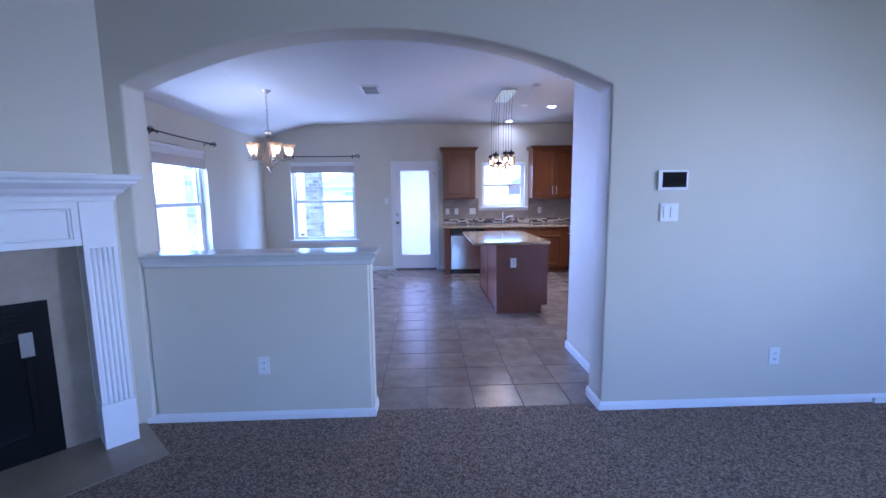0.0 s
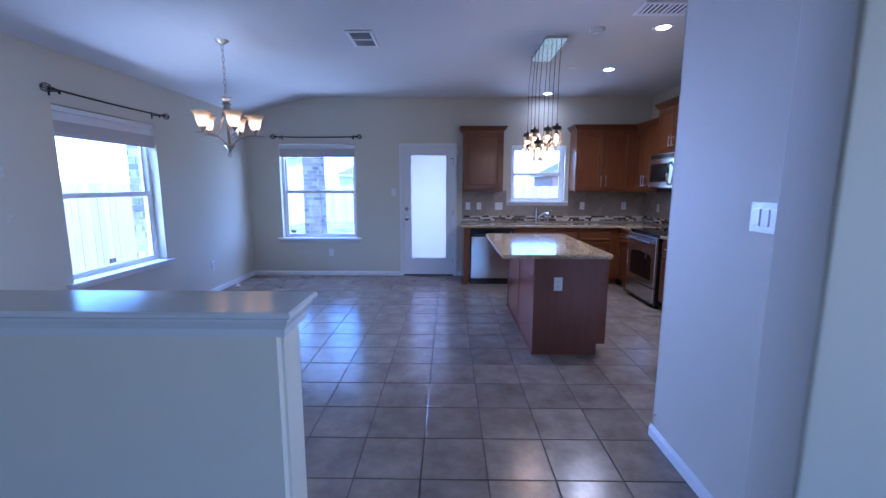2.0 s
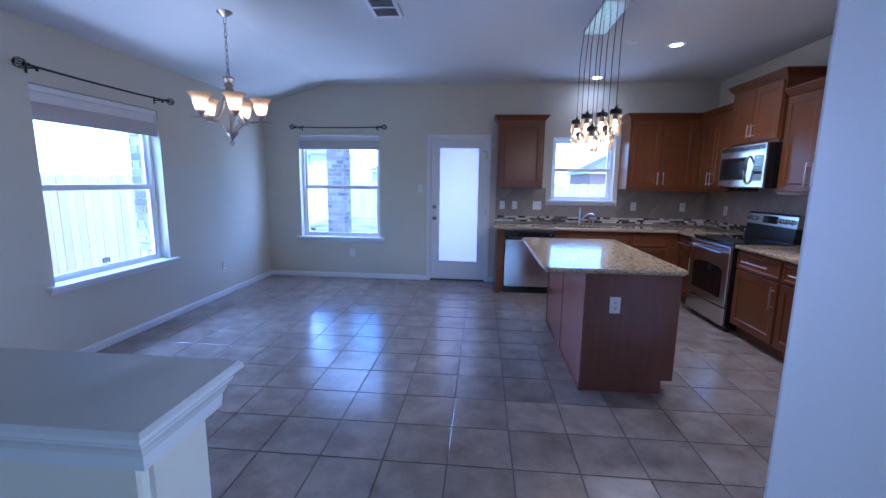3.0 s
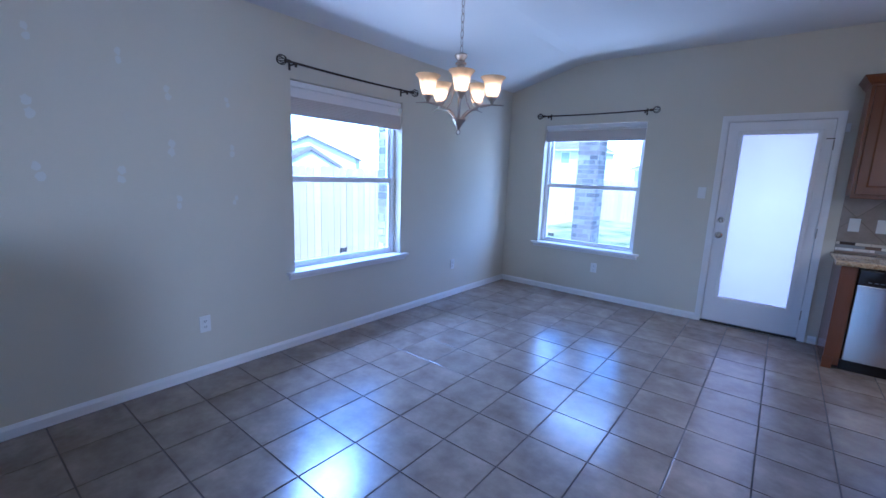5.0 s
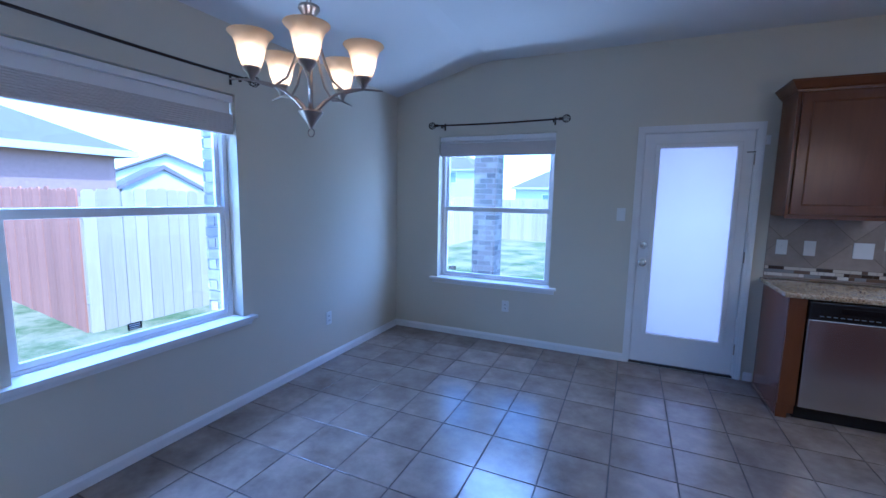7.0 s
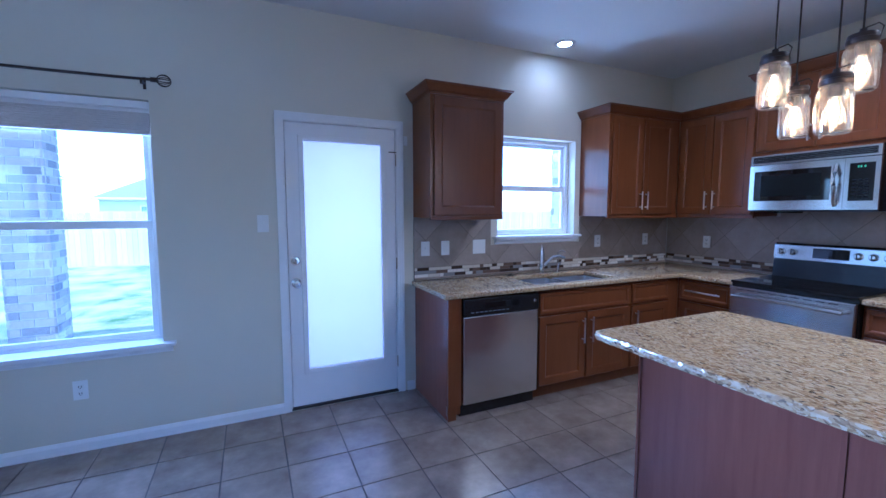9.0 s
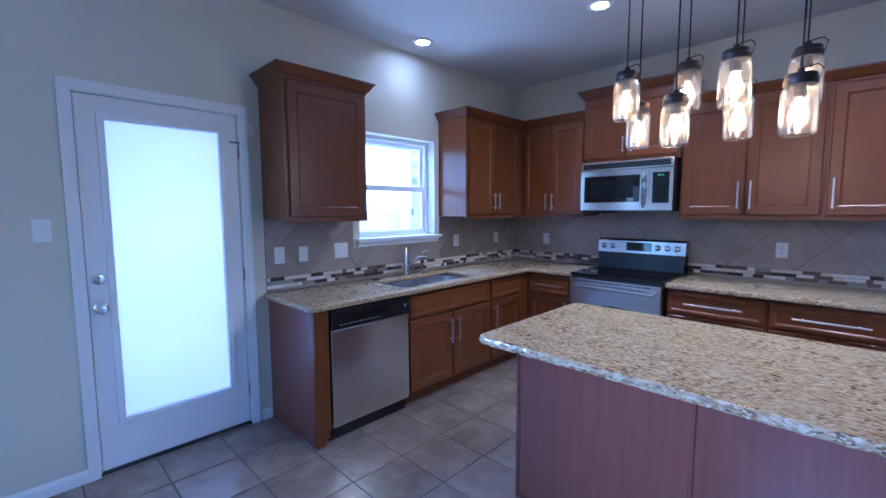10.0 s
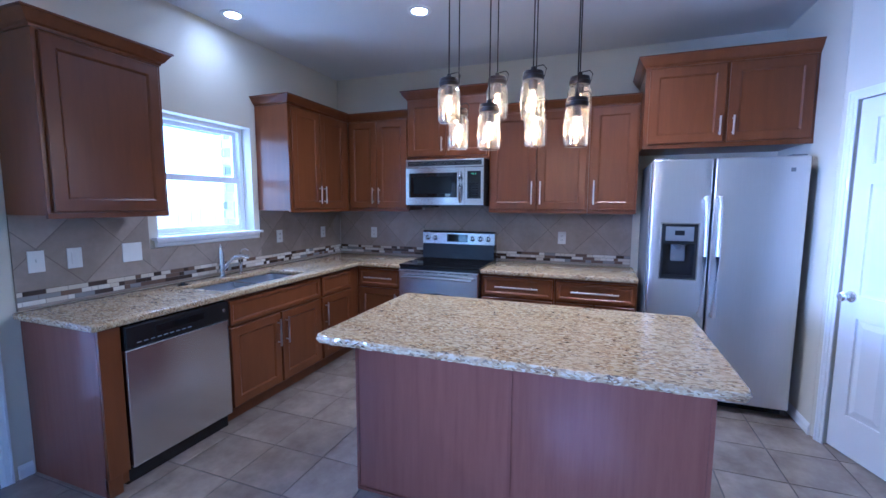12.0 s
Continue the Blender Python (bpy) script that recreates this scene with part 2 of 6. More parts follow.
FRIDGESIDE = plain("grey_painted_steel", (0.15, 0.155, 0.16), 0.45, 50, 0.08)


def pane_material(name="window_glass", tint=(0.95, 0.97, 0.97), power=5.0, base=0.04):
    m = bpy.data.materials.new(name)
    m.use_nodes = True
    n, l = m.node_tree.nodes, m.node_tree.links
    n.remove(n["Principled BSDF"])
    t, g, mx, fr = n.new("ShaderNodeBsdfTransparent"), n.new("ShaderNodeBsdfGlossy"), n.new("ShaderNodeMixShader"), n.new("ShaderNodeLayerWeight")
    t.inputs[0].default_value = (*tint, 1)
    g.inputs["Roughness"].default_value = 0.02
    fr.inputs[0].default_value = 0.5
    pw, ma = n.new("ShaderNodeMath"), n.new("ShaderNodeMath")
    pw.operation, ma.operation = "POWER", "MULTIPLY_ADD"
    pw.inputs[1].default_value, ma.inputs[1].default_value, ma.inputs[2].default_value = power, 0.9, base
    l.new(fr.outputs["Facing"], pw.inputs[0])
    l.new(pw.outputs[0], ma.inputs[0])
    l.new(ma.outputs[0], mx.inputs[0])
    l.new(t.outputs[0], mx.inputs[1])
    l.new(g.outputs[0], mx.inputs[2])
    l.new(mx.outputs[0], n["Material Output"].inputs[0])
    return m


PANE = pane_material()


def jar_glass_material(name, tint, haze):
    m = pane_material(name, tint, 2.4, 0.06)
    n, l = m.node_tree.nodes, m.node_tree.links
    old = n["Material Output"].inputs[0].links[0].from_socket
    t, d, a, b = n.new("ShaderNodeBsdfTranslucent"), n.new("ShaderNodeBsdfDiffuse"), n.new("ShaderNodeMixShader"), n.new("ShaderNodeMixShader")
    t.inputs[0].default_value = (0.9, 0.85, 0.76, 1)
    d.inputs[0].default_value = (0.9, 0.87, 0.80, 1)
    a.inputs[0].default_value, b.inputs[0].default_value = 0.4, haze
    l.new(t.outputs[0], a.inputs[1])
    l.new(d.outputs[0], a.inputs[2])
    l.new(old, b.inputs[1])
    l.new(a.outputs[0], b.inputs[2])
    l.new(b.outputs[0], n["Material Output"].inputs[0])
    return m


JARGLASS = jar_glass_material("jar_glass", (0.97, 0.92, 0.82), 0.013)
AMBERGLASS = jar_glass_material("amber_bulb_glass", (1.0, 0.80, 0.50), 0.05)


def frosted_material():
    m = bpy.data.materials.new("frosted_glass")
    m.use_nodes = True
    n, l = m.node_tree.nodes, m.node_tree.links
    n.remove(n["Principled BSDF"])
    t, d, mx = n.new("ShaderNodeBsdfTranslucent"), n.new("ShaderNodeBsdfGlossy"), n.new("ShaderNodeMixShader")
    v = coords(n, l)
    f = noise_tex(n, l, v, 2.0, 2)
    l.new(mix(n, l, f, (0.42, 0.388, 0.385), (0.47, 0.436, 0.432)), t.inputs[0])
    d.inputs["Roughness"].default_value = 0.3
    mx.inputs[0].default_value = 0.05
    l.new(t.outputs[0], mx.inputs[1])
    l.new(d.outputs[0], mx.inputs[2])
    l.new(mx.outputs[0], n["Material Output"].inputs[0])
    return m


FROSTED = frosted_material()


def glow(name, color, strength):
    m = bpy.data.materials.new(name)
    m.use_nodes = True
    b = m.node_tree.nodes["Principled BSDF"]
    b.inputs["Base Color"].default_value = (*color, 1)
    b.inputs["Emission Color"].default_value = (*color, 1)
    b.inputs["Emission Strength"].default_value = strength
    return m


BULB = glow("lit_warm_bulb", (1.0, 0.82, 0.60), 1.9)
FILAMENT = glow("lit_filament_bulb", (1.0, 0.66, 0.33), 12.0)
CANLIGHT = glow("lit_recessed_lens", (1.0, 0.92, 0.80), 7.0)


def shade_glass_material():
    m = bpy.data.materials.new("amber_frosted_shade_glass")
    m.use_nodes = True
    n, l = m.node_tree.nodes, m.node_tree.links
    n.remove(n["Principled BSDF"])
    t, d, mx = n.new("ShaderNodeBsdfTranslucent"), n.new("ShaderNodeBsdfDiffuse"), n.new("ShaderNodeMixShader")
    f = noise_tex(n, l, coords(n, l), 30, 3)
    l.new(mix(n, l, f, (0.72, 0.56, 0.38), (0.80, 0.64, 0.45)), t.inputs[0])
    d.inputs[0].default_value = (0.8, 0.68, 0.5, 1)
    mx.inputs[0].default_value = 0.3
    l.new(t.outputs[0], mx.inputs[1])
    l.new(d.outputs[0], mx.inputs[2])
    clear, thin = n.new("ShaderNodeBsdfTransparent"), n.new("ShaderNodeMixShader")
    clear.inputs[0].default_value = (1.0, 0.86, 0.62, 1)
    thin.inputs[0].default_value = 0.3
    l.new(mx.outputs[0], thin.inputs[1])
    l.new(clear.outputs[0], thin.inputs[2])
    l.new(thin.outputs[0], n["Material Output"].inputs[0])
    return m


SHADEGLASS = shade_glass_material()


def mosaic_material():
    m, n, l, b = material("mosaic_tile", (0.4, 0.3, 0.2), 0.2)
    g = n.new("ShaderNodeNewGeometry")
    r = ramp(n, l, g.outputs["Random Per Island"], [(0.0, (0.055, 0.038, 0.03)), (0.24, (0.15, 0.10, 0.07)), (0.42, (0.60, 0.54, 0.44)), (0.62, (0.26, 0.25, 0.24)), (0.8, (0.70, 0.66, 0.58)), (1.0, (0.38, 0.31, 0.22))])
    r.node.color_ramp.interpolation = "CONSTANT"
    l.new(r, b.inputs["Base Color"])
    f = noise_tex(n, l, coords(n, l), 60, 3)
    rough_by(n, l, b, f, 0.10, 0.25)
    return m


MOSAIC = mosaic_material()


# ---- building helpers ----
def part(name, bm, mat, parent=None, label="", smooth=False):
    me = bpy.data.meshes.new(name)
    bmesh.ops.recalc_face_normals(bm, faces=bm.faces)
    if smooth:
        for f in bm.faces:
            f.smooth = True
    bm.to_mesh(me)
    bm.free()
    me.materials.append(mat)
    ob = new(name, me)
    if smooth == "auto":
        me.set_sharp_from_angle(angle=radians(35))
    if parent:
        ob.parent = parent
    if label:
        tagged(ob, label)
    return ob


def thing(name, label, category, group="", at=(0, 0, 0), turn=0.0):
    e = new(name)
    e.matrix_basis = pose(*at, 0, 0, turn)
    return tagged(e, label, category, group)


def setting(ob, label, category):
    return tagged(ob, label, category, kind="structure")


def add_box(bm, x0, x1, y0, y1, z0, z1):
    vs = [bm.verts.new((x, y, z)) for x in (x0, x1) for y in (y0, y1) for z in (z0, z1)]
    for q in ((0, 1, 3, 2), (4, 6, 7, 5), (0, 4, 5, 1), (2, 3, 7, 6), (0, 2, 6, 4), (1, 5, 7, 3)):
        bm.faces.new([vs[i] for i in q])
    return vs


def box(x0, x1, y0, y1, z0, z1, bev=0.0, seg=2):
    bm = bmesh.new()
    add_box(bm, x0, x1, y0, y1, z0, z1)
    if bev:
        bmesh.ops.bevel(bm, geom=bm.edges[:], offset=bev, segments=seg, affect="EDGES", profile=0.6)
    return bm


def boxes(*bs):
    bm = bmesh.new()
    for b in bs:
        add_box(bm, *b)
    return bm


def lathe(profile, steps=24, at=(0, 0, 0)):
    """A turned shape from (radius, height) pairs round the z axis."""
    bm = bmesh.new()
    rings = []
    for r, z in profile:
        if r < 1e-5:
            rings.append([bm.verts.new((at[0], at[1], at[2] + z))])
        else:
            rings.append([bm.verts.new((at[0] + r * math.cos(2 * math.pi * i / steps), at[1] + r * math.sin(2 * math.pi * i / steps), at[2] + z)) for i in range(steps)])
    for a, b in zip(rings, rings[1:]):
        for i in range(steps):
            j = (i + 1) % steps
            if len(a) == 1 and len(b) > 1:
                bm.faces.new((a[0], b[j], b[i]))
            elif len(b) == 1 and len(a) > 1:
                bm.faces.new((a[i], a[j], b[0]))
            elif len(a) > 1:
                bm.faces.new((a[i], a[j], b[j], b[i]))
    return bm


def tube(points, radius, steps=8, closed=False):
    """A round bar along a line of points; radius may be a list."""
    bm = bmesh.new()
    add_tube(bm, points, radius, steps, closed)
    return bm


def add_tube(bm, points, radius, steps=8, closed=False):
    pts = [Vector(p) for p in points]
    rings, count = [], len(pts)
    for k, p in enumerate(pts):
        a = pts[(k - 1) % count] if closed or k else p
        c = pts[(k + 1) % count] if closed or k < count - 1 else p
        d = (c - a).normalized()
        q = d.to_track_quat("Z", "Y")
        r = radius[k] if isinstance(radius, (list, tuple)) else radius
        rings.append([bm.verts.new(p + q @ Vector((r * math.cos(2 * math.pi * i / steps), r * math.sin(2 * math.pi * i / steps), 0))) for i in range(steps)])
    pairs = list(zip(rings, rings[1:])) + ([(rings[-1], rings[0])] if closed else [])
    for a, b in pairs:
        for i in range(steps):
            j = (i + 1) % steps
            bm.faces.new((a[i], a[j], b[j], b[i]))
    if not closed:
        bm.faces.new(rings[0][::-1])
        bm.faces.new(rings[-1])


def slab(us, vs, holes, w0, w1, axes="xyz", bev=0.0):
    """A slab on the grid us x vs without the cells named in holes, from w0 to w1 along the third axis."""
    bm = bmesh.new()
    grid = {}

    def vert(i, j, k):
        key = (i, j, k)
        if key not in grid:
            c = dict(zip(axes, (us[i], vs[j], (w0, w1)[k])))
            grid[key] = bm.verts.new((c["x"], c["y"], c["z"]))
        return grid[key]

    full = {(i, j) for i in range(len(us) - 1) for j in range(len(vs) - 1)} - set(holes)
    for i, j in full:
        for k in (0, 1):
            bm.faces.new([vert(i, j, k), vert(i + 1, j, k), vert(i + 1, j + 1, k), vert(i, j + 1, k)])
        for di, dj, a, b in ((-1, 0, (i, j), (i, j + 1)), (1, 0, (i + 1, j), (i + 1, j + 1)), (0, -1, (i, j), (i + 1, j)), (0, 1, (i, j + 1), (i + 1, j + 1))):
            if (i + di, j + dj) not in full:
                bm.faces.new([vert(*a, 0), vert(*b, 0), vert(*b, 1), vert(*a, 1)])
    bmesh.ops.recalc_face_normals(bm, faces=bm.faces)
    if bev:
        es = [e for e in bm.edges if len(e.link_faces) == 2 and e.calc_face_angle() > 0.5]
        bmesh.ops.bevel(bm, geom=es, offset=bev, segments=3, affect="EDGES", profile=0.5)
    return bm


def extrude_outline(pts, w0, w1, axes="xyz"):
    """A solid from an outline in the first two axes, from w0 to w1 along the third."""
    bm = bmesh.new()
    rows = []
    for w in (w0, w1):
        r = []
        for u, v in pts:
            c = dict(zip(axes, (u, v, w)))
            r.append(bm.verts.new((c["x"], c["y"], c["z"])))
        rows.append(r)
    bm.faces.new(rows[0])
    bm.faces.new(rows[1][::-1])
    for i in range(len(pts)):
        j = (i + 1) % len(pts)
        bm.faces.new((rows[0][i], rows[0][j], rows[1][j], rows[1][i]))
    return bm


# ---- structure ----
XL, XR, YB, H = -2.3, 4.0, 9.0, 2.8        # dining wall, kitchen wall, back wall, ceiling
YA, TA = 3.415, 0.21                       # face and thickness of the arch wall
AX0, AX1 = -1.0, 1.925                    # the arch opening
WL = (5.725, 6.92, 0.615, 2.105)           # dining side window: y, y, z, z
WB = (-1.79, -0.59, 0.60, 2.10)            # dining back window: x, x, z, z
WK = (1.87, 2.715, 1.20, 2.075)            # kitchen window
DB = (0.15, 0.975, 0.0, 2.065)             # back door opening
XJ, YE = 2.09, 4.575                        # passage wall and its end
OUT = 0.2                                  # thickness of outer walls

bm = slab([XL - OUT, WB[0], WB[1], DB[0], DB[1], WK[0], WK[1], XR + OUT], [-0.15, 0.0, WB[2], WK[2], DB[3], WK[3], WB[3], 3.2],
          [(1, 2), (1, 3), (1, 4), (1, 5), (3, 1), (3, 2), (3, 3), (5, 3), (5, 4)], YB, YB + OUT, "xzy")
setting(part("wall_back", bm, WALL), "greige painted drywall wall with windows and a back door", "wall")
bm = slab([YA + TA, WL[0], WL[1], YB], [-0.15, WL[2], WL[3], 3.2], [(1, 1)], XL - OUT, XL, "yzx")
setting(part("wall_left", bm, WALL), "greige painted drywall wall beside the dining area", "wall")
setting(part("wall_right", box(XR, XR + OUT, YE - 0.2, YB, -0.15, 3.2), WALL), "greige painted drywall wall behind the kitchen cabinets", "wall")


def arch_wall():
    bm = bmesh.new()
    top, steps = H + 0.1, 28
    half, mid, rise, spring = (AX1 - AX0) / 2, (AX0 + AX1) / 2, 0.322, 2.115
    R = (half * half + rise * rise) / (2 * rise)
    xs = [AX0 + (AX1 - AX0) * i / steps for i in range(steps + 1)]
    zs = [spring + math.sqrt(R * R - (x - mid) ** 2) - (R - rise) for x in xs]
    lower = [bm.verts.new((x, YA, z)) for x, z in zip(xs, zs)]
    upper = [bm.verts.new((x, YA, top)) for x in xs]
    faces = [bm.faces.new((lower[i], lower[i + 1], upper[i + 1], upper[i])) for i in range(steps)]
    for xe, k in ((XL - 0.9, 0), (5.6, -1)):
        a, b = bm.verts.new((xe, YA, 0)), bm.verts.new((xe, YA, top))
        c = bm.verts.new((xs[k], YA, 0))
        faces.append(bm.faces.new((a, c, lower[k], upper[k], b)))
    ext = bmesh.ops.extrude_face_region(bm, geom=faces)
    bmesh.ops.translate(bm, vec=(0, TA, 0), verts=[v for v in ext["geom"] if isinstance(v, bmesh.types.BMVert)])
    bmesh.ops.recalc_face_normals(bm, faces=bm.faces)
    es = [e for e in bm.edges if len(e.link_faces) == 2 and e.calc_face_angle() > 1.0 and all(AX0 - 0.01 < v.co.x < AX1 + 0.01 and v.co.z < 2.6 for v in e.verts)]
    bmesh.ops.bevel(bm, geom=es, offset=0.016, segments=3, affect="EDGES", profile=0.5)
    return bm


setting(part("wall_arch", arch_wall(), WALL, smooth="auto"), "greige painted drywall wall with a wide arched opening", "wall")
HX = 0.41                                 # free end of the half wall
bm = box(AX0 + 0.003, HX, YA + 0.012, YA + 0.165, 0, 1.03)
bmesh.ops.bevel(bm, geom=[e for e in bm.edges if abs(e.verts[0].co.z - e.verts[1].co.z) > 0.5], offset=0.016, segments=3, affect="EDGES")
half_wall = setting(part("wall_half", bm, WALL, smooth="auto"), "greige painted half wall under the arch with a white cap", "half wall")


def cap_bm():
    """Shelf cap with stepped moulding on three sides, narrowing downwards."""
    bm = bmesh.new()
    x0, x1, y0, y1 = AX0 + 0.02, HX, YA + 0.012, YA + 0.165
    rings = []
    for o, z in [(-0.02, 1.110), (0.033, 1.110), (0.038, 1.104), (0.038, 1.096), (0.033, 1.090), (0.028, 1.087), (0.026, 1.078), (0.020, 1.066), (0.014, 1.052), (0.012, 1.028), (0.0, 1.022), (-0.01, 1.022)]:
        rings.append([bm.verts.new((x, y, z)) for x, y in ((x0, y0 - o * 1.5), (x1 + o * 1.3, y0 - o * 1.5), (x1 + o * 1.3, y1 + o * 0.9), (x0, y1 + o * 0.9))])
    for a, b in zip(rings, rings[1:]):
        for i in range(4):
            j = (i + 1) % 4
            bm.faces.new((a[i], a[j], b[j], b[i]))
    bm.faces.new(rings[0])
    bm.faces.new(rings[-1][::-1])
    return bm


part("cap", cap_bm(), CAP, half_wall, "glossy white moulded wooden cap")

bm = slab([XJ, XJ + 0.12], [YA + TA, YE], [], 0, H + 0.1, "xyz")
bmesh.ops.bevel(bm, geom=[e for e in bm.edges if all(v.co.y > YE - 0.01 and v.co.x < XJ + 0.01 for v in e.verts)], offset=0.016, segments=3, affect="EDGES")
setting(part("wall_passage", bm, WALL, smooth="auto"), "greige painted drywall wall between passage and pantry", "wall")
PX, PY = 3.06, 4.90                        # knee of the pantry wall
pa = math.atan2(PY - YE, PX - XJ)
plen = math.hypot(PX - XJ, PY - YE)
P_DOOR = (0.215, 0.935)                      # pantry door along the slanted wall
bm = slab([0.0, P_DOOR[0], P_DOOR[1], plen], [0, 2.045, H + 0.1], [(1, 0)], -0.12, -0.002, "xzy")
pantry_wall = part("wall_pantry", bm, WALL)
pantry_wall.matrix_basis = pose(XJ, YE, 0, 0, 0, math.degrees(pa))
setting(pantry_wall, "greige painted slanted wall with the pantry door", "wall")
setting(part("wall_fridge", box(PX + 0.001, XR, PY - 0.12, PY, 0, H + 0.1), WALL), "greige painted wall beside the refrigerator", "wall")

# living room that closes the place behind the walk
setting(part("wall_living_rear", slab([-3.2, 1.9, 4.3, 5.6], [0, 0.5, 2.3, 2.95], [(1, 1)], -2.8, -2.65, "xzy"), WALL), "greige painted wall behind the living room", "wall")
setting(part("wall_living_left", box(-3.35, -3.2, -2.8, YA, 0, 2.95), WALL), "greige painted wall of the living room", "wall")
setting(part("wall_living_right", slab([-2.8, 0.8, 1.9, YA + TA], [0, 0.9, 2.2, 2.95], [(1, 1)], 5.6, 5.75, "yzx"), WALL), "greige painted wall of the living room", "wall")
setting(part("ceiling_living", box(-3.35, 5.75, -2.8, YA, 2.9, 3.05), CEIL), "white textured living room ceiling", "ceiling")
# diagonal chimney wall
U, N = Vector((-0.7071, -0.7071)), Vector((0.7071, -0.7071))
FP = Vector((-0.994, 3.24))
base = FP - 0.2 * N
pts = [base + U * -0.06 - N * 0.0, base + U * 2.6]
outline = [(p.x, p.y) for p in (pts[0], pts[1], pts[1] - N * 0.1, pts[0] - N * 0.1)]
setting(part("wall_chimney", extrude_outline(outline, 0, 2.95), WALL), "greige painted slanted wall above the fireplace", "wall")

ceiling = part("ceiling", extrude_outline([(XL - OUT, 2.475), (XL, 2.535), (-1.5, 2.755), (-1.38, 2.783), (-1.24, H), (XR + OUT, H), (XR + OUT, H + 0.12), (XL - OUT, H + 0.12)], YA + TA, YB + OUT, "xzy"), CEIL)
setting(ceiling, "white textured ceiling, flat with a slope along the dining wall", "ceiling")

floor = setting(part("floor", box(XL - OUT, XR + OUT, 3.42, YB + OUT, -0.15, -0.004), GROUT), "dark grout bed under brown ceramic floor tiles", "floor")
setting(part("floor_carpet", box(-3.35, 5.75, -2.8, 3.4995, -0.1, 0.004), CARPET), "mottled brown cut-pile carpet in the living room", "floor")


def baseboard(name, x0, y0, x1, y1, side, h=0.072, t=0.013):
    """A skirting board from one point to the other; side: +1 if it lies to the left of that way."""
    d = Vector((x1 - x0, y1 - y0))
    length = d.length
    prof = [(0.001, 0.0), (t, 0.0), (t, h - 0.022), (t * 0.55, h - 0.008), (t * 0.35, h), (0.001, h)]
    bm = bmesh.new()
    ends = [[bm.verts.new((x, side * o, z)) for o, z in prof] for x in (0, length)]
    bm.faces.new(ends[0])
    bm.faces.new(ends[1][::-1])
    for i in range(len(prof)):
        j = (i + 1) % len(prof)
        bm.faces.new((ends[0][i], ends[0][j], ends[1][j], ends[1][i]))
    ob = part(name, bm, WHITE)
    ob.matrix_basis = pose(x0, y0, 0, 0, 0, math.degrees(math.atan2(d.y, d.x)))
    return setting(ob, "white painted wooden baseboard", "baseboard")


baseboard("baseboard_1", XL, YA + TA, XL, YB - 0.014, -1)
baseboard("baseboard_2", XL, YB, 0.11, YB, -1)
baseboard("baseboard_3", 1.037, YB, 1.1, YB, -1)
baseboard("baseboard_4", AX0 - 0.05, YA + 0.012, HX, YA + 0.012, -1, 0.06)
baseboard("baseboard_5", HX, YA + 0.0, HX, YA + 0.165, -1, 0.06)
baseboard("baseboard_6", AX1, YA, 5.6, YA, -1, 0.06)
baseboard("baseboard_7", AX1, YA - 0.012, AX1, YA + TA + 0.012, 1)
baseboard("baseboard_8", AX1 - 0.012, YA + TA, XJ, YA + TA, 1)
baseboard("baseboard_9", XJ, YA + TA, XJ, YE + 0.012, 1)
baseboard("baseboard_10", XL, YA + TA, AX0, YA + TA, 1)
baseboard("baseboard_11", HX, YA + 0.165, AX0, YA + 0.165, -1)
baseboard("baseboard_12", PX, PY, XR, PY, 1)


# ---- windows ----
def window(name, w, z0, z1, at, turn, sill_over, label, shade, sticker):
    """A white single-hung window in an opening w wide; local x runs along the wall, y points outwards."""
    h = z1 - z0
    e = thing(name, label, "window", at=at, turn=turn)
    e["kind"] = "structure"
    d0, d1 = 0.095, 0.165
    f = 0.035
    part("window_frame", slab([0, f, w - f, w], [z0, z0 + f, z1 - f, z1], [(1, 1)], d0, d1, "xzy", 0.004), VINYL, e)
    mid = z0 + h * 0.505
    s = 0.032
    part("sash", slab([f, f + s, w - f - s, w - f], [mid - 0.015, mid + 0.02, z1 - f - s, z1 - f], [(1, 1)], d0 + 0.036, d0 + 0.062, "xzy", 0.003), VINYL, e, "white upper sash")
    part("sash", slab([f, f + s, w - f - s, w - f], [z0 + f, z0 + f + s, mid - 0.03, mid + 0.018], [(1, 1)], d0 + 0.008, d0 + 0.034, "xzy", 0.003), VINYL, e, "white lower sash")
    for n, za, zb, y in (("pane", mid + 0.02, z1 - f - s, d0 + 0.048), ("pane", z0 + f + s, mid - 0.03, d0 + 0.02)):
        p = part(n, box(f + s, w - f - s, y, y + 0.004, za, zb), PANE, e)
        p.visible_shadow = False
    sl = part("window_sill", boxes((-sill_over, w + sill_over, -0.055, 0.0, z0 - 0.004, z0 + 0.016), (0.002, w - 0.002, 0.0, d0 + 0.02, z0 - 0.004, z0 + 0.016)), WHITE, e)
    part("apron", extrude_outline([(0.0, z0 - 0.004), (-0.038, z0 - 0.004), (-0.034, z0 - 0.022), (-0.02, z0 - 0.03), (-0.016, z0 - 0.048), (0.0, z0 - 0.052)], -sill_over + 0.02, w + sill_over - 0.02, "yzx"), WHITE, e)
    if sticker:
        st = part("sticker", box(f + s + sticker, f + s + sticker + 0.075, d0 + 0.012, d0 + 0.0135, z0 + f + s + 0.02, z0 + f + s + 0.06), BLACK, e, "small dark maker's label on the pane")
        part("sticker_text", boxes(*[(f + s + sticker + 0.008, f + s + sticker + 0.066, d0 + 0.0112, d0 + 0.0119, z0 + f + s + 0.026 + k * 0.011, z0 + f + s + 0.031 + k * 0.011) for k in range(3)]), PLATE, st)
    return e


